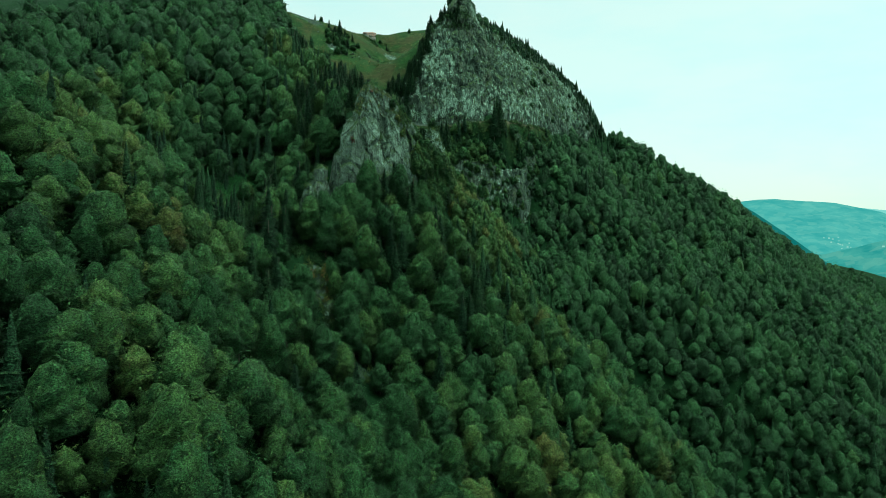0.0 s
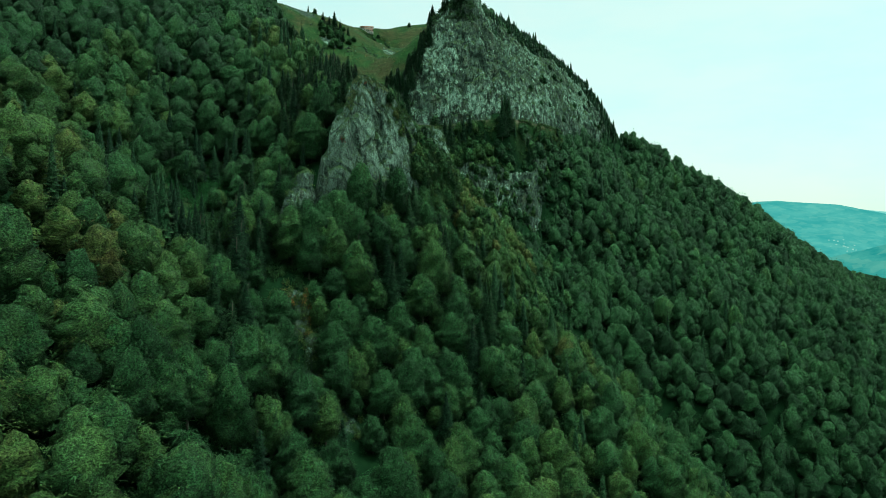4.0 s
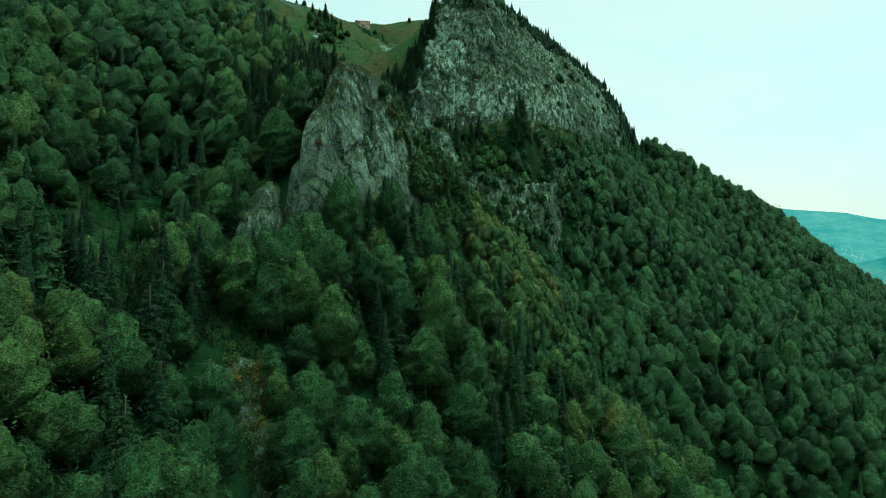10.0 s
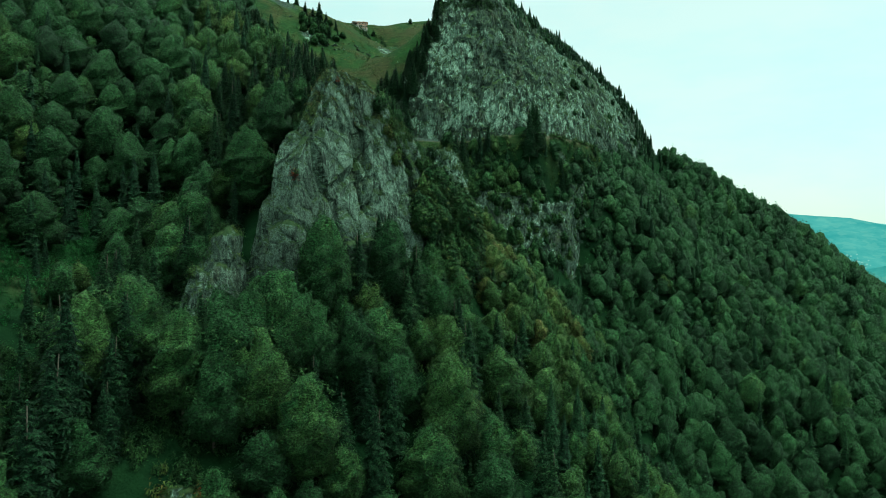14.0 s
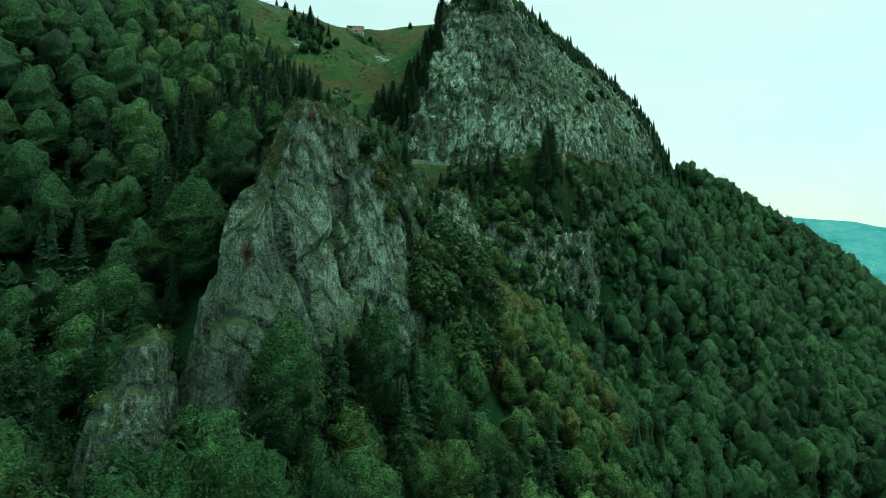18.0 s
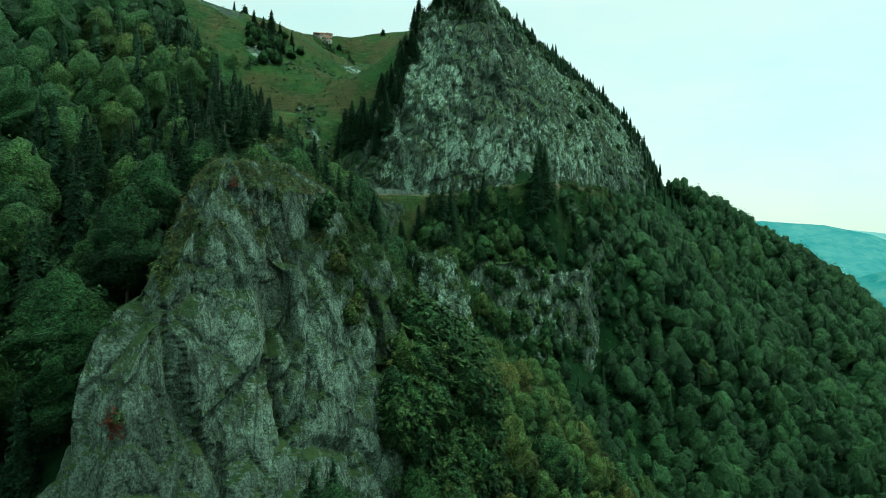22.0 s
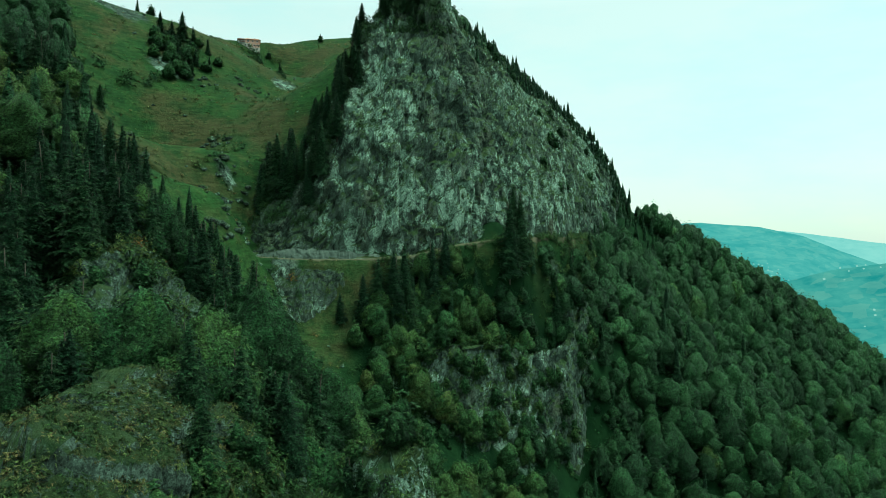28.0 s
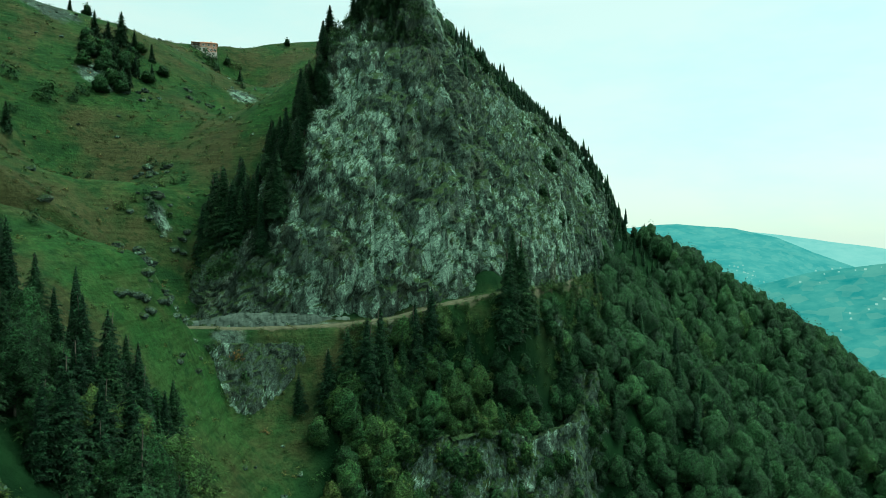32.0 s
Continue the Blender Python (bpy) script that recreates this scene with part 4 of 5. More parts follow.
rock_thing("rock_pinnacle", tower("rock_pinnacle", KNOB, 90, 60, 0.7, 31, 0.9), "small leaning rock pinnacle with dry grass on top", "rock",
           (("tip", lambda x, y, z: z > 313), ("base", lambda x, y, z: z > 0)), PALE_ROCK)
FIN = [
    (303, [(-6, 312), (4, 310), (15, 316), (16, 332), (4, 338), (-6, 332)]),
    (324, [(-3, 316), (4, 314.5), (10.5, 318), (11, 331), (3, 336), (-4, 331)]),
    (336, [(-2, 319), (3, 317), (7, 320), (8, 330), (2, 334), (-3, 330)]),
    (346, [(-1, 322), (2, 321), (4, 323), (5, 329), (1, 332), (-2, 328)]),
]
rock_thing("rock_fin", tower("rock_fin", FIN, 110, 80, 1.1, 46, 0.9), "brown rock fin with a pale slab beside the wooded gully", "rock",
           (("pale_slab", lambda x, y, z: (x > 3.6) & (y < 325) & (z > 322) & (z < 337)), ("upper_block", lambda x, y, z: z > 336), ("base", lambda x, y, z: z > 0)), ROCK)
BLUFF = [
    (341, [(-40, 333), (-31, 329), (-23, 331), (-21, 343), (-24, 353), (-37, 355), (-42, 345)]),
    (355, [(-38, 334), (-30, 331), (-24, 332), (-22, 343), (-25, 353), (-36, 354), (-40, 345)]),
    (363, [(-36, 337), (-30, 333), (-25, 334), (-23, 343), (-26, 352), (-35, 353), (-38, 345)]),
    (369, [(-33, 343), (-30, 341), (-28, 342), (-27, 345), (-28, 349), (-32, 350), (-34, 347)]),
]
rock_thing("rock_bluff", tower("rock_bluff", BLUFF, 190, 100, 2.1, 41, 1.0, 1.5), "pale broken rock bluff half hidden by spruces", "rock",
           (("upper_block", lambda x, y, z: z > 361), ("west_block", lambda x, y, z: x < -28), ("east_block", lambda x, y, z: z > 0)), PALE_ROCK)
for nm, foot, top, nu, nv, amount, seed, label in (
        ("road_cutting", [(-35, 426, 361), (-31, 423, 357), (-25, 422, 352), (-19, 423, 351), (-13, 425, 352), (-8, 429, 356), (-4, 433, 361)], [(-35, 427.5, 362), (-31, 427, 363.2), (-25, 427.5, 363.6), (-19, 428.5, 363.4), (-13, 430, 363), (-8, 432, 362.4), (-4, 434, 361.5)],
         90, 34, 0.6, 51, "fissured grey rock face below the mountain road"),
        ("rock_band", [(8, 411, 322), (22, 414, 312), (34, 420, 306), (48, 430, 300), (62, 437, 293), (76, 452, 300)],
         [(8, 420, 338), (22, 425, 343), (34, 430, 343), (48, 438, 338), (62, 447, 338), (74, 462, 350)], 170, 60, 1.3, 61, "wet dark rock band with pale slabs under the trees"),
        ("rock_slab", [(34, 430.5, 327), (38, 431.5, 326), (43, 434, 327)], [(35, 433, 340), (39, 434.5, 341), (43, 437, 338)], 36, 30, 0.45, 131, "pale smooth slab in the wet rock band"),
        ("lower_outcrop", [(-42, 216, 278), (-38, 213, 276), (-33, 214, 275), (-29, 219, 277)], [(-41, 221, 286), (-38, 220, 288), (-34, 221, 287), (-30, 225, 285)],
         50, 30, 0.6, 71, "reddish grey rock outcrop among trees"),
        ("rock_scar", [(-33, 198, 250), (-28, 197, 247), (-22, 201, 248)], [(-33, 216, 277), (-29, 214, 276), (-24, 216, 272)], 40, 56, 0.7, 81, "bare rock scar with rusty grass"),
        ("east_pinnacle", [(58, 452, 318), (66, 449, 312), (74, 456, 318), (80, 468, 326)], [(62, 462, 349), (67, 460, 353), (72, 464, 350), (76, 472, 346)], 60, 44, 0.9, 91,
         "broken rock rib standing out of the woods"),
        ("pasture_outcrop", [(-80, 420, 392), (-73, 419, 389), (-67, 422, 388), (-62, 427, 389)], [(-80, 428, 403), (-73, 427, 401), (-67, 429, 398), (-62, 432, 394)], 50, 24, 0.9, 121,
         "dark rock outcrop at the foot of spruces beside the pasture"),
        ("skyline_outcrop", [(-112, 536, 448), (-98, 532, 444), (-84, 530, 441), (-74, 534, 443)], [(-112, 545, 462), (-98, 542, 459), (-84, 540, 453), (-74, 544, 450)], 80, 26, 0.8, 101,
         "pale rock outcrop along the pasture skyline")):
    rock_thing(nm, cliff_sheet(nm, foot, top, nu, nv, amount, seed, 1.3, 3.0, None, 0.9), label, "rock",
               (("west_slab", lambda x, y, z: x < 26), ("middle_slab", lambda x, y, z: x < 50), ("east_slab", lambda x, y, z: z > 0)) if nm == "rock_band" else (("west_slab", lambda x, y, z: x < -24), ("middle_slab", lambda x, y, z: x < -14), ("east_slab", lambda x, y, z: z > 0)) if nm == "road_cutting" else (), PALE_ROCK if nm == "rock_slab" else None)


# the smooth pale face at the back of the road
CONCRETE = make_plain("pale_wall_face", (0.045, 0.062, 0.050), (0.115, 0.15, 0.12), 0.45, local=False)
wall_shape = cliff_sheet("retaining_wall", [(-29, 438.6, 365), (-18, 439.6, 364.6), (-6, 441.4, 364.4), (6, 443.2, 364.8)], [(-29, 439.6, 366.2), (-18, 440.6, 368.0), (-6, 442.4, 367.6), (6, 444.2, 366.0)], 90, 16, 0.35, 111, 1.0, 1.5, None, 0.5)
tagged(new("retaining_wall", mesh_from("retaining_wall", *wall_shape, CONCRETE)), "pale grey retaining wall along the back of the road", "wall", kind="structure")

# ---- pasture, skyline and ledges ----
GRASS_TUFT = make_leaves("dry_grass", ((0.1, (0.035, 0.075, 0.022)), (0.5, (0.075, 0.110, 0.032)), (0.8, (0.13, 0.125, 0.045)), (1.0, (0.17, 0.08, 0.035))))


def ground_z(x, y):
    return float(height(np.array([x]), np.array([y]))[0])


def surface_points(ob_name, count, seed, up_lo, up_hi, plan=None, z_lo=-1e9, z_hi=1e9):
    """Points on a rock's faces whose slope lies between two limits, for plants to root in."""
    ob = bpy.data.objects[ob_name]
    cs, ns = [], []
    for o in (ob, *ob.children):
        if o.data is None:
            continue
        c, nr = np.zeros(len(o.data.polygons) * 3, np.float32), np.zeros(len(o.data.polygons) * 3, np.float32)
        o.data.polygons.foreach_get("center", c)
        o.data.polygons.foreach_get("normal", nr)
        cs.append(c.reshape(-1, 3)), ns.append(nr.reshape(-1, 3))
    c, nr = np.concatenate(cs), np.concatenate(ns)
    ok = (nr[:, 2] > up_lo) & (nr[:, 2] < up_hi) & (c[:, 2] > z_lo) & (c[:, 2] < z_hi)
    if plan is not None:
        ok &= plan(c[:, 0], c[:, 1], c[:, 2])
    rng = np.random.default_rng(seed)
    idx = np.where(ok)[0]
    if not len(idx):
        return np.zeros((0, 3))
    return c[rng.choice(idx, min(count, len(idx)), replace=False)]


def shrub_shape(seed, cards, size, h=2.2, w=2.6):
    rng = np.random.default_rng(seed)
    way = rng.normal(0, 1, (cards, 3))
    way[:, 2] = np.abs(way[:, 2])
    way /= np.linalg.norm(way, axis=1, keepdims=True)
    lump = 1 + 0.28 * np.sin(3 * np.arctan2(way[:, 1], way[:, 0]) + seed) + rng.normal(0, 0.12, cards)
    c = way * np.array([w / 2, w / 2, h]) * (lump * rng.uniform(0.6, 1.0, cards))[:, None]
    along = np.stack([way[:, 0], way[:, 1], 0 * way[:, 0]], 1)
    v, f, nrm = sprays(c, way, along, size, rng, 0.3, False)
    return v, f, np.clip(np.repeat(0.45 + rng.normal(0, 0.08, cards), 3), 0, 1), nrm


SHRUBS = [shrub_shape(200 + k, 150, 0.40) for k in range(6)]
TUFTS = [shrub_shape(300 + k, 40, 0.26, 0.6, 1.3) for k in range(5)]
SAPLINGS = [broadleaf_crown(320 + k, 7.0, 4.4, 150, 0.62, 20, 7, 10) for k in range(4)]


def spread_on(name, templates, pts, lo, hi, leaf, seed, label, category, tint=0.5, jitter=0.2):
    rng = np.random.default_rng(seed)
    pts = np.asarray(pts, float)
    return stuff_of(name, templates, pts[:, 0], pts[:, 1], pts[:, 2] - 0.25, rng.uniform(lo, hi, len(pts)), np.clip(tint + rng.normal(0, jitter, len(pts)), 0, 1), leaf, rng, label, category)


def east_side(x, y, z):
    """The crag's eastern flank, which is overgrown."""
    return x > -11.5 + 0.42 * (y - 282) - 0.22 * (z - 335)


spread_on("crag_shrubs", SHRUBS, surface_points("rock_crag", 340, 1, 0.18, 1.0, east_side), 0.6, 1.5, SHRUB_LEAF, 2, "green shrubs rooted in the flank of the crag", "shrubs", 0.45, 0.15)
spread_on("crag_saplings", SAPLINGS, surface_points("rock_crag", 165, 3, 0.05, 1.0, east_side, 306, 347), 0.75, 1.45, BEECH_LEAF, 4, "young broadleaved trees clinging to the crag", "shrubs", 0.42, 0.12)
def shoulder(x, y, z):
    """The crag's eastern shoulder behind the chimney."""
    return (y > 287) & (y < 322) & (z > 334) & (z < 352.5) & (x > -15)


spread_on("shoulder_shrubs", SHRUBS, surface_points("rock_crag", 220, 61, 0.12, 1.0, shoulder), 0.4, 1.0, SHRUB_LEAF, 62, "shrubs over the shoulder of the crag", "shrubs", 0.42, 0.12)
spread_on("shoulder_saplings", SAPLINGS, surface_points("rock_crag", 26, 63, 0.10, 1.0, shoulder), 0.3, 0.7, BEECH_LEAF, 64, "young trees on the shoulder of the crag", "shrubs", 0.45, 0.12)
spread_on("ledge_shrubs", SHRUBS, surface_points("rock_crag", 60, 5, 0.30, 1.0, None, 318, 351), 0.3, 0.8, SHRUB_LEAF, 6, "small shrubs on ledges of the crag", "shrubs", 0.5)
spread_on("crag_turf", TUFTS, surface_points("rock_crag", 3800, 7, 0.45, 1.0, None, 346), 0.45, 1.1, GRASS_TUFT, 8, "tufts of yellowing grass on the crag top", "grass", 0.68, 0.26)
spread_on("wall_shrubs", SHRUBS, surface_points("cliff", 420, 9, 0.22, 1.0), 0.35, 1.2, SHRUB_LEAF, 10, "shrubs on ledges of the summit wall", "shrubs", 0.3)
spread_on("summit_scrub", SHRUBS, surface_points("cliff", 120, 45, 0.0, 1.0, lambda x, y, z: (x < 30) & (z > 438) & (z < 454)), 0.6, 1.5, SHRUB_LEAF, 46, "dark scrub on the ledge under the summit", "shrubs", 0.2, 0.12)
spread_on("wall_saplings", SAPLINGS, surface_points("cliff", 60, 11, 0.30, 1.0, lambda x, y, z: (x > 55) & (z > 380)), 0.6, 1.0, BEECH_LEAF, 12,
          "young trees on the eastern part of the wall", "shrubs", 0.35)
spread_on("band_saplings", SAPLINGS, surface_points("rock_band", 110, 13, 0.12, 1.0), 0.45, 1.1, BEECH_LEAF, 14, "young trees over the wet rock band", "shrubs", 0.36, 0.12)
for rock, seed in (("rock_pinnacle", 15), ("rock_fin", 16), ("rock_bluff", 17), ("road_cutting", 19), ("lower_outcrop", 21), ("rock_scar", 23), ("east_pinnacle", 25), ("skyline_outcrop", 27)):
    spread_on(rock + "_growth", SHRUBS + TUFTS, surface_points(rock, 240 if rock in ('rock_bluff', 'rock_fin', 'lower_outcrop', 'rock_scar') else 50, seed, 0.25, 1.0), 0.4, 1.2, SHRUB_LEAF, seed + 1, "shrubs and grass growing on the broken rock", "shrubs", 0.5)


spread_on("fin_saplings", SAPLINGS, surface_points("rock_fin", 26, 43, 0.05, 1.0, lambda x, y, z: (x < 3) | (z < 322)), 0.5, 1.0, BEECH_LEAF, 44, "young trees over the rock fin", "shrubs", 0.45)
spread_on("bluff_saplings", SAPLINGS, surface_points("rock_bluff", 7, 33, 0.5, 1.0), 0.4, 0.8, BEECH_LEAF, 34, "young trees crowning the rock bluff", "shrubs", 0.5)


def sapling_mesh():
    v, f, tint, nrm = SAPLINGS[0]
    return mesh_from("sapling_crown", v, f, BEECH_LEAF, {"tint": tint}, normals=nrm)


def spruces_at(places, seed, label, group):
    """Single spruces: x, y and height for each."""
    rng = np.random.default_rng(seed)
    for x, y, h in places:
        me = SPRUCES[int(rng.integers(len(SPRUCES)))]
        s = h / 15.0 * (0.78 if -45 < x < -15 and 355 < y < 415 else 1.0)
        plant("spruce_tree", me, x, y, ground_z(x, y) - 0.4, rng.uniform(0, 6.28), s * rng.uniform(0.9, 1.15), s, label, "tree", group, rng.normal(0, 0.03))


rng = np.random.default_rng(90)
GROVE = [BEECHES[0][0], BEECHES[1][0]]
def spruces_on(pts, lo, hi, label, group):
    """Spruces rooted in the rock at given points."""
    for x, y, z in pts:
        me = SPRUCES[int(rng.integers(len(SPRUCES)))]
        s = rng.uniform(lo, hi) / 15.0
        plant("spruce_tree", me, x, y, z - 0.8, rng.uniform(0, 6.28), s * rng.uniform(0.95, 1.3), s, label, "tree", group)


def west_edge(z0, z1, wide):
    """The rim of the rock wall towards the pasture, between two levels."""
    return lambda x, y, z: (x < -24 + 0.62 * (y - 440) + wide) & (z > z0) & (z < z1) & (y > 442) & (x < 6)


for count, seed, z0, z1, wide, lo, hi in ((20, 31, 378, 391, 9, 11, 17), (9, 34, 391, 400, 5, 6, 10), (30, 37, 400, 426, 10, 9, 14), (9, 38, 428, 452, 6, 6, 11)):
    spruces_on(surface_points("cliff", count, seed, -0.3, 1.0, west_edge(z0, z1, wide)), lo, hi, "dark spruce at the edge of the rock wall", "spruces along the wall's edge")
spread_on("rim_shrubs", SHRUBS, surface_points("cliff", 150, 39, -0.2, 1.0, west_edge(374, 440, 9)), 0.7, 1.6, SHRUB_LEAF, 40, "dark shrubs between the spruces of the wall's rim", "shrubs", 0.2, 0.12)
spruces_on(surface_points("cliff", 14, 32, 0.1, 1.0, lambda x, y, z: (x > 4) & (x < 24) & (z > 440)), 5, 9, "small spruce on the rocky summit", "spruces on the summit")
crest = resample([(34, 506, 0), (50, 546, 0), (64, 602, 0), (84, 630, 0), (118, 642, 0), (140, 643, 0), (160, 648, 0)], 62)
CREST_AT, CREST_Z = [540, 596, 666, 714, 758, 777, 788, 810], [448, 458, 470, 470, 449, 433, 419, 393]
cp = np.repeat(crest, 6, 0) + np.c_[rng.normal(0, 3.0, (372, 2)), np.zeros(372)]
back = rng.uniform(-13, 4, 372)
cp[:, 0] += -back * 0.5
cp[:, 1] += back * 0.85
cz = np.maximum(height(cp[:, 0], cp[:, 1]), np.interp(cp[:, 0] + cp[:, 1], CREST_AT, CREST_Z) + np.minimum(0, back) * 1.2)
stuff_of("crest_spruces", SCRUB_SPRUCE, cp[:, 0], cp[:, 1], cz - 1.2, rng.uniform(0.34, 0.68, 372), np.clip(rng.normal(0.45, 0.15, 372), 0, 1), SPRUCE_LEAF, rng,
         "dense small spruces along the skyline crest", "woodland")
band = surface_points("cliff", 760, 35, -0.2, 1.0, lambda x, y, z: (x + y > 560) & (z > np.interp(x + y, CREST_AT, CREST_Z) - 6 - 22 * smooth(575, 660, x + y) + 9 * fbm(x / 9, y / 9, z / 9, 3, 8)))
spread_on("crest_thicket", SCRUB_SPRUCE, band, 0.24, 0.48, SPRUCE_LEAF, 36, "strip of small spruces and scrub under the skyline crest", "woodland", 0.5, 0.15)
ex = rng.uniform(4, 92, 900)
ey = np.interp(ex, [2, 16, 30, 48, 70, 90], [438, 442, 445, 452, 474, 508]) - rng.uniform(2.8, 14, 900)
spread_on("embankment_scrub", SHRUBS, np.stack([ex, ey, height(ex, ey)], 1), 0.4, 1.1, SHRUB_LEAF, 37, "green scrub on the slope below the road", "shrubs", 0.45, 0.15)
gx, gy = rng.normal(-68, 5.5, 46), rng.normal(531, 8, 46)
for k in range(46):
    grown = plant("broadleaf_tree", (GROVE[k % 2], SPRUCES[0][1]) if k % 3 else SPRUCES[k % 4], gx[k], gy[k], ground_z(gx[k], gy[k]) - 0.4, k * 1.3, 0.5 if k % 3 else 0.42, rng.uniform(0.32, 0.5), "low dark tree of the hillside grove", "tree", "trees of the hillside grove")
spruces_at([(184, 653, 11), (186, 648, 10), (191, 640, 8), (197, 617, 9), (202, 618, 8), (280, 621, 10), (240, 640, 6), (172, 658, 9)], 92,
           "lone spruce on the wooded skyline", "spruces on the east ridge")
spruces_at([(44, 445, 23), (48, 447, 22), (46, 449, 17), (20, 436, 19), (24, 438, 18), (17, 434, 15), (9, 430, 19), (12, 432, 20), (5, 429, 17), (13, 429, 16), (1, 428, 13), (-5, 427, 8), (69, 486, 12), (87, 495, 8), (62, 457, 15), (70, 466, 13), (80, 480, 12)],
           93, "tall dark spruce below the mountain road", "spruces below the road")
spruces_at([(-79, 434, 16), (-76, 430, 15), (-82, 440, 17), (-74, 426, 14), (-86, 452, 15), (-88, 462, 14), (-92, 473, 14), (-80, 446, 13), (-70, 419, 12), (-84, 436, 16), (-95, 480, 13), (-90, 468, 15), (-81, 466, 9), (-80, 479, 8), (-70, 544, 13), (-73, 540, 9), (-66, 546, 8), (-78, 542, 9), (-60, 545, 7), (-92, 560, 6), (-36, 601, 9), (-57, 398, 15), (-52, 402, 13), (-60, 406, 14), (-47, 394, 12),
            (-34, 368, 14), (-38, 372, 15), (-30, 366, 12), (-40, 352, 13), (-26, 356, 12), (-21, 352, 10), (-32, 358, 14), (-12, 372, 11), (-10, 366, 12), (-16, 378, 12), (-19, 366, 10), (-28, 376, 13), (-22, 360, 12), (-40, 322, 13), (-43, 328, 15), (-46, 334, 14), (-41, 337, 12), (-48, 324, 13), (-50, 340, 15), (-44, 344, 14), (-39, 348, 12), (-54, 330, 14), (-37, 316, 10), (-43, 316, 12)],
           94, "dark spruce standing in the pasture", "spruces round the pasture")
spruces_at([(-31, 383, 16), (-29, 387, 17), (-26.5, 392, 15), (-33, 379, 14), (-24.5, 358, 17), (-23, 364, 16), (-22, 371, 17), (-23.5, 381, 18), (-22.5, 390, 15), (-23, 398, 12), (-26, 376, 19), (-27, 369, 16),
            (-20.5, 378, 14), (-25, 386, 17), (-39, 381, 15), (-37, 384, 12), (-42, 384, 14), (-44, 388, 12), (-21, 384, 12), (-29, 395, 11)],
           95, "dark spruce on the wooded side of the grassy chute", "spruces beside the chute")
spruces_at([(-37, 329, 13), (-34, 327, 11), (-41, 331, 16), (-44, 335, 17), (-43, 340, 16), (-46, 328, 15), (-43, 350, 17), (-40, 357, 16), (-46, 355, 17)],
           96, "tall dark spruce behind the crag", "spruces behind the crag")
spruces_on(surface_points("rock_crag", 20, 98, 0.05, 1.0, lambda x, y, z: (y > 302) & (z > 334) & (z < 356)), 5, 10, "small spruce rooted on the back of the crag", "spruces of the crag")
spruces_on(surface_points("rock_bluff", 13, 97, -0.2, 1.0, lambda x, y, z: (x < -32.5) & (z > 345)), 12, 17, "tall dark spruce on the broken bluff", "spruces of the bluff")
for x, y, s in [(-30, 372, 0.55), (-33, 370, 0.6), (-28, 380, 0.5), (-27, 360, 0.5), (-31, 363, 0.6), (-35, 376, 0.55), (-25, 395, 0.4), (-24, 375, 0.5), (-36, 368, 0.6), (-19, 356, 0.5), (-16, 360, 0.55), (-13, 358, 0.5), (-20, 372, 0.45)]:
    plant("beech_tree", BEECHES[int(abs(x + y)) % 6], x, y, ground_z(x, y) - 0.3, x * 1.7, s, s * 1.15, "young broadleaved tree between the spruces", "tree", "young trees beside the chute")

BUSH = mesh_from("bush", *SHRUBS[0][:2], SPRUCE_LEAF, {"tint": SHRUBS[0][2]}, normals=SHRUBS[0][3])
GREEN_BUSH = mesh_from("bush", *SHRUBS[1][:2], SHRUB_LEAF, {"tint": SHRUBS[1][2]}, normals=SHRUBS[1][3])
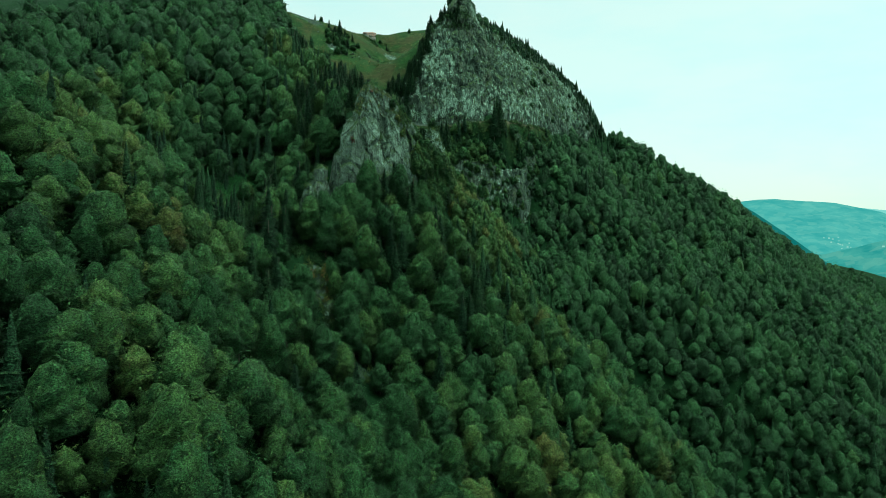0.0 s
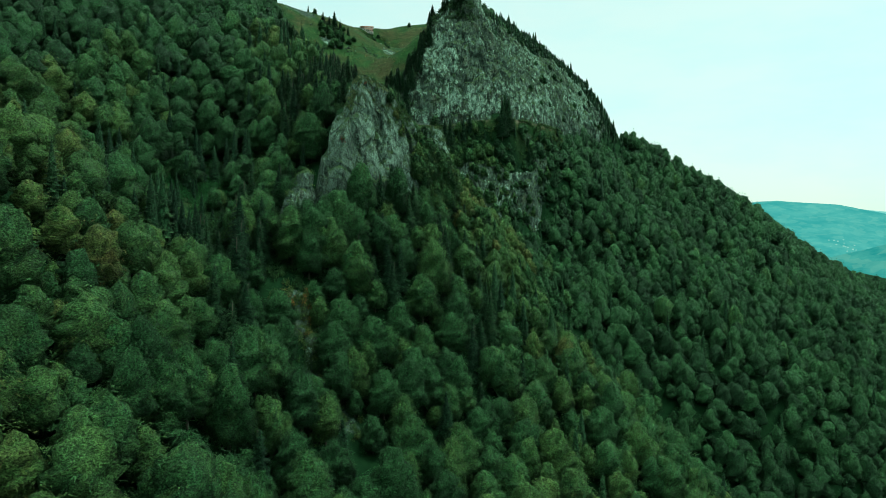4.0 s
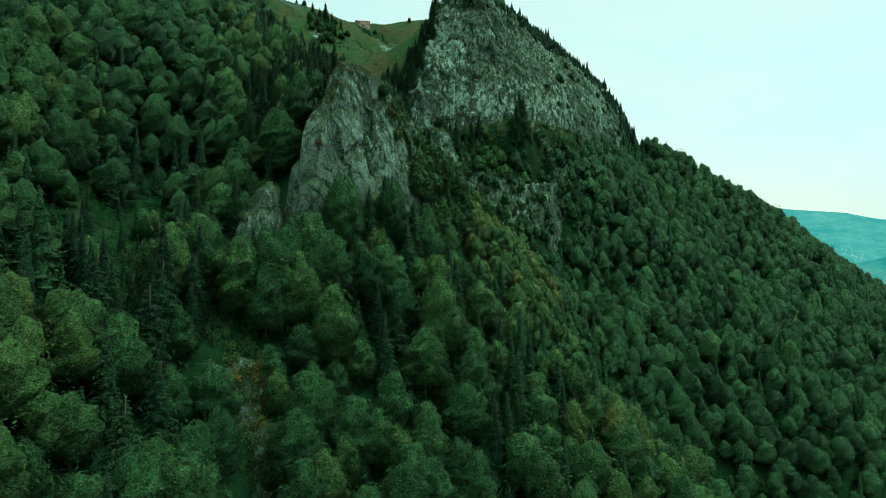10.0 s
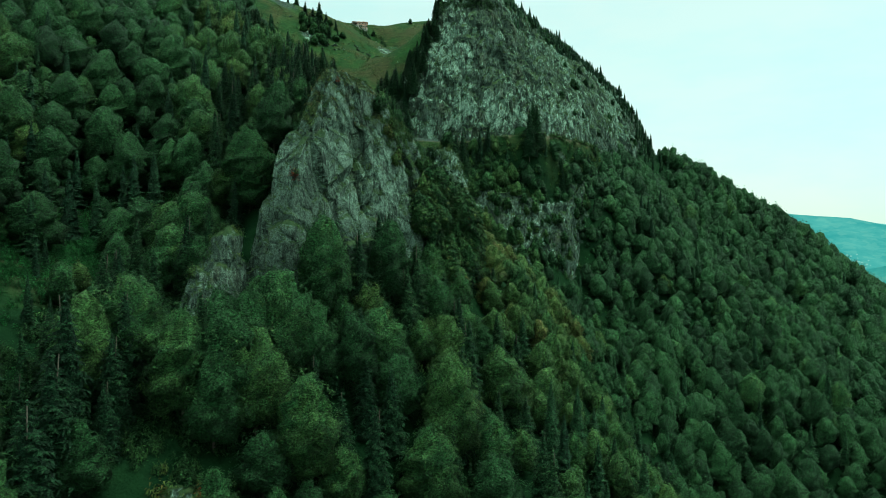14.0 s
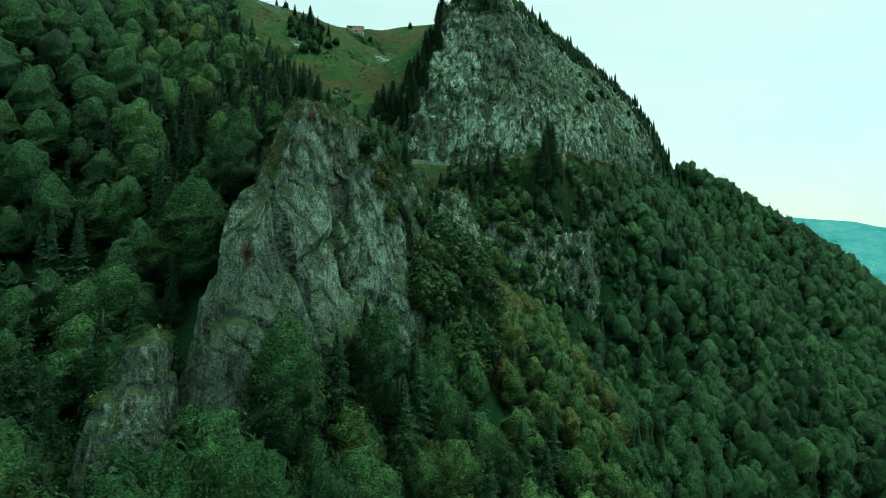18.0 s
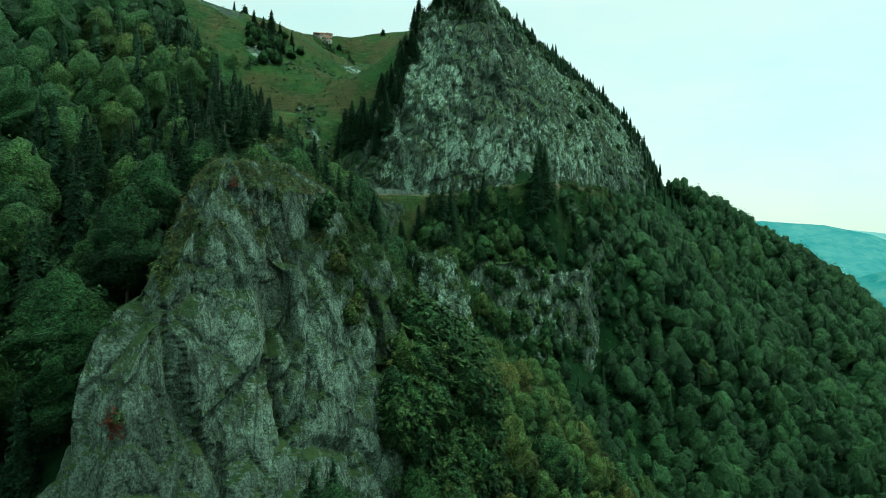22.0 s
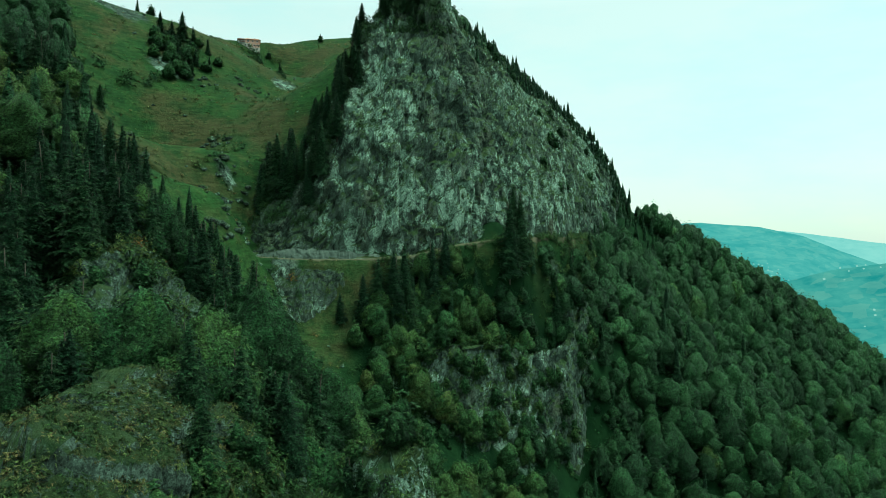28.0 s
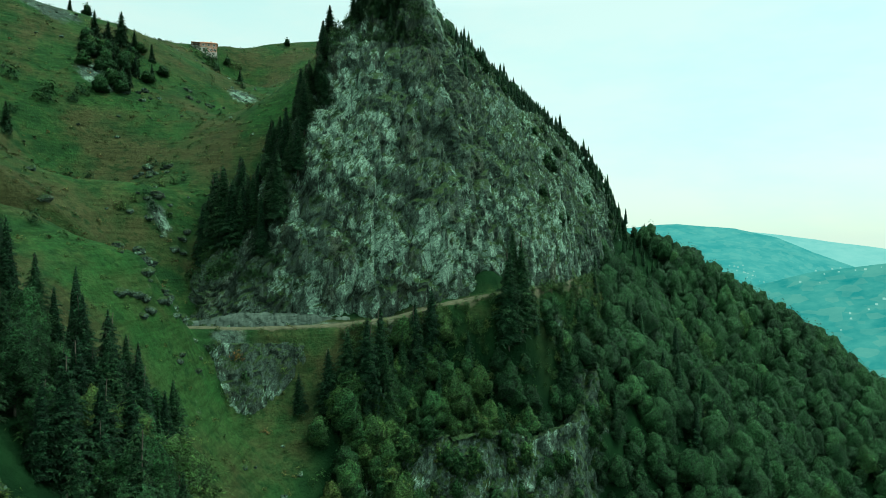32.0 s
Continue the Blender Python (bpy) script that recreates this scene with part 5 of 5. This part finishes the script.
for x, y, s, me in [(-39, 455, 1.3, BUSH), (-41, 457, 1.0, BUSH), (-37, 453, 0.9, BUSH), (-36, 457, 0.8, GREEN_BUSH), (-43, 454, 0.8, GREEN_BUSH), (-66, 481, 1.6, BUSH), (-62, 484, 1.2, BUSH),
                    (-78, 500, 1.8, BUSH), (-73, 505, 1.5, BUSH), (-70, 538, 2.4, BUSH), (-75, 541, 2.2, BUSH), (-64, 540, 1.8, BUSH), (-47, 590, 2.2, GREEN_BUSH), (-44, 586, 1.6, BUSH),
                    (-40, 607, 1.6, GREEN_BUSH), (-37, 609, 1.3, GREEN_BUSH), (-50, 430, 0.9, BUSH), (-56, 440, 0.7, GREEN_BUSH), (-45, 470, 0.6, BUSH), (-30, 470, 0.6, GREEN_BUSH),
                    (-25, 500, 0.7, BUSH), (-60, 460, 0.6, GREEN_BUSH), (-33, 520, 1.0, BUSH), (-20, 545, 1.2, BUSH), (-52, 520, 0.8, GREEN_BUSH), (-85, 470, 1.0, BUSH), (-72, 509, 1.7, BUSH), (-68, 520, 1.9, BUSH), (-66, 523, 1.5, GREEN_BUSH), (-80, 498, 1.6, GREEN_BUSH), (-46, 487, 1.1, BUSH), (-43, 485, 1.0, BUSH), (-48, 490, 0.9, GREEN_BUSH), (-33, 571, 1.8, BUSH), (-31, 568, 1.2, BUSH), (-79, 503, 1.8, GREEN_BUSH), (-82, 487, 1.4, BUSH), (-87, 499, 2.0, BUSH), (-49, 598, 2.6, BUSH), (-46, 594, 2.0, BUSH), (-52, 592, 1.8, GREEN_BUSH), (-38, 472, 1.2, GREEN_BUSH), (-40, 469, 1.0, GREEN_BUSH),
                    (-36, 475, 0.9, BUSH), (-45, 451, 1.1, GREEN_BUSH), (-55, 483, 0.6, BUSH), (-50, 417, 1.2, BUSH), (-79, 476, 1.6, BUSH), (-84, 480, 1.5, GREEN_BUSH)]:
    b = new("bush", me)
    b.matrix_world = Matrix.Translation((x, y, ground_z(x, y) - 0.2)) @ Matrix.Rotation(x, 4, 'Z') @ Matrix.Scale(s, 4)
    tagged(b, "low dark evergreen bush on the grass slope" if me is BUSH else "rounded green bush on the grass slope", "bush", "bushes of the pasture")


def boulder(name, seed, n=14):
    """A rough, flat-sided boulder about a metre across."""
    u, v = np.meshgrid(np.linspace(0, 2 * math.pi, n + 1), np.linspace(0.02, math.pi - 0.02, n // 2 + 2), indexing="ij")
    p = np.stack([np.cos(u) * np.sin(v), np.sin(u) * np.sin(v), -0.7 * np.cos(v)], -1).reshape(-1, 3)
    r = 0.55 * (1 + 0.35 * np.round(2.5 * vnoise(p[:, 0] * 1.3 + seed, p[:, 1] * 1.3, p[:, 2] * 1.3, seed)) / 2.5 + 0.15 * vnoise(p[:, 0] * 3, p[:, 1] * 3 + seed, p[:, 2] * 3, seed + 1))
    return mesh_from(name, p * r[:, None], grid_faces(n + 1, n // 2 + 2), ROCK, flat=True)


BOULDERS = [boulder("boulder", 500 + k) for k in range(5)]
rng = np.random.default_rng(95)
spots = [(-33, 424, 3.4), (-36, 428, 2.2), (-40, 446, 2.6), (-39, 459, 3.0), (-28, 436, 2.2), (-43, 440, 1.6), (-55, 436, 2.4), (-62, 447, 2.0), (-22, 446, 2.2), (-30, 441, 2.8), (-24, 442, 2.4)]
for cx, cy, cn in ((-45, 484, 14), (-38, 454, 12), (-31, 416, 16), (-69, 440, 12), (-30, 424, 12), (-24, 440, 8), (-58, 520, 8), (-40, 540, 8)):
    spots += [(rng.normal(cx, 3.5), rng.normal(cy, 3.0), rng.uniform(0.6, 2.4)) for k in range(cn)]
spots += [(rng.uniform(-95, -18), rng.uniform(436, 590), rng.uniform(0.6, 1.5)) for k in range(60)]
spots += [(rng.uniform(-14, -4), rng.uniform(372, 424), rng.uniform(0.5, 1.4)) for k in range(14)]
for x, y, s in spots:
    b = new("boulder", BOULDERS[int(rng.integers(5))])
    b.matrix_world = Matrix.Translation((x, y, ground_z(x, y) + 0.1 * s)) @ Euler((rng.uniform(-0.4, 0.4), rng.uniform(-0.4, 0.4), rng.uniform(0, 6))).to_matrix().to_4x4() @ Matrix.Scale(s, 4)
    tagged(b, "weathered grey boulder half sunk in the grass", "boulder", "boulders of the pasture")

px, py = rng.uniform(-110, 2, 5200), rng.uniform(372, 640, 5200)
ok = (pasture_at(px, py) > 0.6) & (rng.uniform(0, 1, 5200) < 0.35 + 0.6 * smooth(-0.1, 0.3, fbm(px / 14, py / 14, 0 * px, 3, 77)))
spread_on("pasture_tufts", TUFTS, np.stack([px[ok], py[ok], height(px[ok], py[ok]) + 0.1], 1), 0.5, 1.4, GRASS_TUFT, 96, "rough tussocks of grass and fern over the pasture", "grass", 0.4, 0.2)
ux, uy = np.r_[rng.uniform(-110, 130, 2200), rng.uniform(-95, 40, 800)], np.r_[rng.uniform(110, 440, 2200), rng.uniform(98, 190, 800)]
ok = (pasture_at(ux, uy) < 0.3) & (on_rock(ux, uy) < 0.5) & (np.abs(ux) < 40 + 0.45 * uy)
FERNS = [shrub_shape(340 + k, 44, 0.5, 1.4, 3.2) for k in range(4)]
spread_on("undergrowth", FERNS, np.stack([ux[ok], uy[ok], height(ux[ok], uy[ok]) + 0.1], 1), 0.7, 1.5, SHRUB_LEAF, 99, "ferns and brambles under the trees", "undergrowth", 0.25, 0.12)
cx, cy = rng.normal(-74, 10, 1500), rng.normal(278, 15, 1500)
spread_on("clearing_ferns", SHRUBS, np.stack([cx, cy, height(cx, cy) + 0.1], 1), 0.45, 0.95, FERN_LEAF, 97, "bright green ferns and brambles in the clearing", "shrubs", 0.5, 0.12)

# ---- the house and lone trees on the saddle ----
PLASTER = make_plain("pink_plaster", (0.42, 0.24, 0.18), (0.52, 0.31, 0.24), 1.2, local=False)
STONE_WALL = make_plain("pale_stone", (0.36, 0.34, 0.30), (0.50, 0.48, 0.43), 1.5, local=False)
TILE = make_plain("roof_tile", (0.26, 0.13, 0.08), (0.38, 0.20, 0.13), 3.0, local=False)
FRAME = make_plain("white_paint", (0.6, 0.6, 0.57), (0.75, 0.75, 0.72), 3.0)
GLASS = Mat("window_glass", 0.1)
GLASS.b.inputs["Base Color"].default_value = (0.03, 0.04, 0.045, 1)
GLASS = GLASS.m


def part(name, bm, material, parent, label=""):
    me = bpy.data.meshes.new(name)
    bm.to_mesh(me)
    bm.free()
    me.materials.append(material)
    o = new(name, me)
    o.parent = parent
    return tagged(o, label)


def box(x0, y0, z0, x1, y1, z1):
    bm = bmesh.new()
    bmesh.ops.create_cube(bm, size=1, matrix=Matrix.LocRotScale(((x0 + x1) / 2, (y0 + y1) / 2, (z0 + z1) / 2), None, (x1 - x0, y1 - y0, z1 - z0)))
    bmesh.ops.bevel(bm, geom=bm.edges[:], offset=0.02, segments=1, affect='EDGES')
    return bm


def build_house():
    base = new("house", None)
    base.matrix_world = pose(-51.5, 604, ground_z(-51.5, 604) - 1.9, 0, 0, 8) @ Matrix.Diagonal((0.95, 0.95, 0.78, 1))
    part("foundation", box(-5.6, -3.6, -2.5, 5.6, 3.6, 0.3), STONE_WALL, base, "pale stone base")
    part("lower_wall", box(-5.4, -3.4, 0.3, 1.2, 3.4, 2.9), STONE_WALL, base, "whitish ground-floor wall")
    part("wing_wall", box(1.2, -3.45, 0.3, 5.4, 3.4, 2.9), PLASTER, base)
    part("upper_wall", box(-1.8, -3.4, 2.9, 5.4, 3.4, 5.2), PLASTER, base, "faded pink upper wall")
    part("balcony_slab", box(-5.6, -4.4, 2.8, -1.8, 3.4, 3.0), STONE_WALL, base)
    for x in (-5.4, -3.6, -2.0):
        part("balcony_post", box(x, -4.3, 3.0, x + 0.12, -4.2, 4.0), FRAME, base)
    part("balcony_rail", box(-5.5, -4.32, 3.95, -1.8, -4.2, 4.05), FRAME, base)
    bm = bmesh.new()
    a = [bm.verts.new(v) for v in ((-2.4, -4.0, 5.2), (6.0, -4.0, 5.2), (6.0, 4.0, 5.2), (-2.4, 4.0, 5.2), (-1.2, 0, 7.0), (4.8, 0, 7.0))]
    for q in ((0, 1, 5, 4), (2, 3, 4, 5), (0, 4, 3), (1, 2, 5), (3, 2, 1, 0)):
        bm.faces.new([a[k] for k in q])
    roof = part("roof", bm, TILE, base, "low hipped terracotta roof")
    part("chimney", box(2.6, 0.4, 6.2, 3.2, 1.0, 7.6), STONE_WALL, roof)
    part("porch_roof", box(-5.8, -4.4, 5.0, -2.4, 3.6, 5.2), TILE, base)
    for x, z in ((-4.6, 1.0), (-2.4, 1.0), (2.2, 1.0), (4.0, 1.0), (-0.9, 3.5), (1.4, 3.5), (3.7, 3.5)):
        w = part("window", box(x, -3.52, z, x + 1.0, -3.38, z + 1.25), FRAME, base, "white-framed window")
        part("pane", box(x + 0.1, -3.545, z + 0.1, x + 0.47, -3.5, z + 1.15), GLASS, w)
        part("pane", box(x + 0.53, -3.545, z + 0.1, x + 0.9, -3.5, z + 1.15), GLASS, w)
    part("door", box(-0.6, -3.5, 0.3, 0.4, -3.36, 2.4), BARK, base, "brown wooden door")
    tagged(base, "two-storey pink house with a tiled roof on the saddle", "house")


build_house()


def small_tree(x, y, s, label):
    me = sapling_mesh()
    t = plant("broadleaf_tree", (me, trunk_mesh("trunk", 4.6, 0.2, 4, int(x) + 900)), x, y, ground_z(x, y) - 0.2, 1.0, s, s, label, "tree", "")
    return t


small_tree(-17, 634, 0.75, "lone rounded tree on the grassy saddle")
small_tree(-42, 606, 0.75, "small green tree beside the house")
small_tree(-88, 566, 0.9, "small tree on the pasture skyline")

sx, sy = rng.uniform(-68, -34, 800), rng.uniform(222, 318, 800)
ok = inside(sx, sy, CRAG_PLAN) < -0.4
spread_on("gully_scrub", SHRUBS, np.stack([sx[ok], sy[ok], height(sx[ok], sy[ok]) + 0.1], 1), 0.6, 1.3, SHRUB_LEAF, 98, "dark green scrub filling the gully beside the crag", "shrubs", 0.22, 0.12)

bx, by = rng.uniform(-58, -36, 360), rng.uniform(308, 356, 360)
spread_on("bluff_scrub", SHRUBS, np.stack([bx, by, height(bx, by) + 0.1], 1), 0.5, 1.1, SHRUB_LEAF, 100, "scrub between the crag and the bluff", "shrubs", 0.3, 0.15)
q = rng.uniform(0, 1, 170)
sx, sy = -38 + 20 * q + rng.normal(0, 1.8, 170), 222 - 26 * q + rng.normal(0, 1.8, 170)
spread_on("scar_growth", SHRUBS + TUFTS, np.stack([sx, sy, height(sx, sy) + 0.1], 1), 0.3, 0.8, SHRUB_LEAF, 101, "yellowing shrubs and dry grass along the rock scar", "shrubs", 0.6, 0.12)


def build_road():
    """The unmade mountain road as a cambered strip along its bench."""
    line = resample(ROAD, 150)
    way = np.gradient(line[:, :2], axis=0)
    way /= np.linalg.norm(way, axis=1, keepdims=True)
    side = np.stack([way[:, 1], -way[:, 0]], 1)
    wide = 2.0 + 0.25 * fbm(np.arange(150) / 9, np.zeros(150), np.zeros(150), 3, 12)
    across = ((-1.0, -0.35), (-0.9, 0.10), (-0.5, 0.10), (0.0, 0.17), (0.5, 0.10), (0.9, 0.10), (1.0, -0.35))
    g = np.zeros((150, len(across), 3))
    for k, (u, dz) in enumerate(across):
        g[:, k, :2] = line[:, :2] + side * (u * wide)[:, None]
        g[:, k, 2] = line[:, 2] + dz + 0.06 * fbm(g[:, k, 0] / 2, g[:, k, 1] / 2, np.zeros(150), 3, 14)
    me = mesh_from("road", g.reshape(-1, 3), grid_faces(150, len(across))[:, ::-1], DIRT, flat=False)
    return tagged(new("road", me), "narrow unmade mountain road of pale dirt", "road", kind="structure")


DIRT = make_plain("road_dirt", (0.040, 0.048, 0.026), (0.105, 0.100, 0.062), 0.8, 0.95, False)
build_road()
RED_BUSH = mesh_from("bush", *SHRUBS[2][:2], RED_LEAF, {"tint": SHRUBS[2][2]}, normals=SHRUBS[2][3])


def on_face(ob_name, x, z):
    """The foremost point of a rock near a place across and up."""
    pts = np.concatenate([np.array([v.co for v in o.data.vertices]) for o in bpy.data.objects[ob_name].children])
    near = pts[np.hypot(pts[:, 0] - x, pts[:, 2] - z) < 0.9]
    return near[np.argmin(near[:, 1])] if len(near) else pts[np.argmin(np.hypot(pts[:, 0] - x, pts[:, 2] - z))]


for x, z, s, me, label in ((-29.6, 333.6, 0.8, RED_BUSH, "rust-red bush rooted in the crag"), (-28.4, 333.2, 0.6, RED_BUSH, "rust-red bush rooted in the crag"), (-27.6, 333.8, 0.6, GREEN_BUSH, "green bush on a ledge of the crag"),
                           (-28.6, 345.6, 0.9, GREEN_BUSH, "green bush on a ledge of the crag"), (-27.4, 346.4, 0.7, GREEN_BUSH, "green bush on a ledge of the crag"), (-30.5, 341.0, 0.8, GREEN_BUSH, "green bush on a ledge of the crag"),
                           (-17.0, 337.0, 0.7, GREEN_BUSH, "green bush on a ledge of the crag"), (-14.5, 343.0, 0.9, GREEN_BUSH, "green bush on a ledge of the crag"), (-13.0, 331.0, 0.7, GREEN_BUSH, "green bush on a ledge of the crag"),
                           (-16.5, 348.5, 0.8, GREEN_BUSH, "green bush on a ledge of the crag"), (-22.0, 355.0, 0.6, RED_BUSH, "rust-red bush on the crag top"), (-20.5, 354.9, 0.7, GREEN_BUSH, "green bush on the crag top"),
                           (-24.0, 355.4, 0.6, GREEN_BUSH, "green bush on the crag top"), (-18.5, 354.0, 0.8, GREEN_BUSH, "green bush on the crag top")):
    x, y, z = on_face("rock_crag", x, z)
    b = new("bush", me)
    b.matrix_world = Matrix.Translation((x, y, z)) @ Matrix.Rotation(x * 3, 4, 'Z') @ Matrix.Scale(s, 4)
    tagged(b, label, "bush", "bushes of the crag")

# ---- distance: hazy hills across the valley ----


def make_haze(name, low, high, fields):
    """Far land seen through bright air: it glows with the haze painted into its colour."""
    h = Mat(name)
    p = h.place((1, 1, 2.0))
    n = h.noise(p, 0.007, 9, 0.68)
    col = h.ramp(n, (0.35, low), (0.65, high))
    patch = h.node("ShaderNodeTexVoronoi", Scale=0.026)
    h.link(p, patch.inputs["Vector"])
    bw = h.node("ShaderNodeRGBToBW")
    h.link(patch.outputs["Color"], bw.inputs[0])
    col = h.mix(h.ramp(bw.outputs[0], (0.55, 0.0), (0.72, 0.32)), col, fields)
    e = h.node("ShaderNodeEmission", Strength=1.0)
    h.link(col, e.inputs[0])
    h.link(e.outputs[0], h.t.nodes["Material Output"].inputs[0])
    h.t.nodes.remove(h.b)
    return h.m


def far_hill(name, dist, profile, material, seed, rise=0.33, rough=10, label=""):
    """A far ridge: bearings and crest heights at a distance from the valley head, sloping down towards it."""
    prof = np.array(profile, float)
    az = np.radians(np.linspace(prof[0, 0], prof[-1, 0], 220))
    crest = np.interp(np.degrees(az), prof[:, 0], prof[:, 1])
    steps = np.linspace(0, 1, 40)
    a, s = np.meshgrid(az, steps, indexing="ij")
    drop = 520 * s
    r = dist - drop / rise
    x, y = r * np.sin(a), 288 + r * np.cos(a)
    z = crest[:, None] - drop + rough * fbm(x / 260, y / 260, 0 * x, 5, seed) * (0.35 + s) * 2.0
    me = mesh_from(name, np.stack([x.ravel(), y.ravel(), z.ravel()], 1), grid_faces(220, 40), material, flat=False)
    return tagged(new(name, me), label, "hills", kind="structure")


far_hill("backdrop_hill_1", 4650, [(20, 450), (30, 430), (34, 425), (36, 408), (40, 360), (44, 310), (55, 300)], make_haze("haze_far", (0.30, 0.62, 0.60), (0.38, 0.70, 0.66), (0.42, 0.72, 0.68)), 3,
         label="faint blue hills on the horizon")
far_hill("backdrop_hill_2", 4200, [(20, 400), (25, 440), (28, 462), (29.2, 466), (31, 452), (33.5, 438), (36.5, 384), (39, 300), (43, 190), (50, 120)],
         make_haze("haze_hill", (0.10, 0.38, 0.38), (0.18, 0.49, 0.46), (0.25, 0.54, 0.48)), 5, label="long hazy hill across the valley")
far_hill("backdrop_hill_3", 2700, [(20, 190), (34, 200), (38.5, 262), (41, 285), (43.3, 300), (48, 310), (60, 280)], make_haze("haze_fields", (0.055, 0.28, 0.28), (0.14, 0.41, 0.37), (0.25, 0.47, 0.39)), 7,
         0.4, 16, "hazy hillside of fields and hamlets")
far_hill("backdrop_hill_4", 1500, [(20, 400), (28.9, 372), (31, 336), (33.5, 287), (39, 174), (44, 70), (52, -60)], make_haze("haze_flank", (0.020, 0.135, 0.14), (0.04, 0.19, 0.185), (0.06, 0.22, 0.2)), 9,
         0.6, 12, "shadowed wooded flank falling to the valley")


# far hamlets, pale specks of houses on the hillsides
def hamlet(cx, cy, spread, count, seed, z_of):
    hr = random.Random(seed)
    for k in range(count):
        x, y = hr.gauss(cx, spread), hr.gauss(cy, spread * 0.6)
        base = new("far_house", None)
        base.matrix_world = pose(x, y, z_of(x, y), 0, 0, hr.uniform(0, 90)) @ Matrix.Scale(hr.uniform(0.3, 0.55), 4)
        part("walls", box(-6, -5, -4, 6, 5, 6), FAR_WALL, base)
        bm = bmesh.new()
        a = [bm.verts.new(v) for v in ((-6.6, -5.6, 6), (6.6, -5.6, 6), (6.6, 5.6, 6), (-6.6, 5.6, 6), (-6.6, 0, 9), (6.6, 0, 9))]
        for q in ((0, 1, 5, 4), (2, 3, 4, 5), (0, 4, 3), (1, 2, 5), (3, 2, 1, 0)):
            bm.faces.new([a[i] for i in q])
        part("roof", bm, FAR_ROOF, base)
        tagged(base, "pale far house of a hillside hamlet in the haze", "house", "houses of the far hamlets")


# the far houses glow too, haze mixed into their wall and roof colours
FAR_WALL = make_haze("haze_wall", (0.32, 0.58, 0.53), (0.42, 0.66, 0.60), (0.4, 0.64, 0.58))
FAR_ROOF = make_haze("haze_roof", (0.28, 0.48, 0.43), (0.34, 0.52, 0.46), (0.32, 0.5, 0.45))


def on_hill(name):
    ob = bpy.data.objects[name]
    co = np.zeros(len(ob.data.vertices) * 3, np.float32)
    ob.data.vertices.foreach_get("co", co)
    co = co.reshape(-1, 3)
    return lambda x, y: float(co[np.argmin((co[:, 0] - x) ** 2 + (co[:, 1] - y) ** 2), 2]) + 3


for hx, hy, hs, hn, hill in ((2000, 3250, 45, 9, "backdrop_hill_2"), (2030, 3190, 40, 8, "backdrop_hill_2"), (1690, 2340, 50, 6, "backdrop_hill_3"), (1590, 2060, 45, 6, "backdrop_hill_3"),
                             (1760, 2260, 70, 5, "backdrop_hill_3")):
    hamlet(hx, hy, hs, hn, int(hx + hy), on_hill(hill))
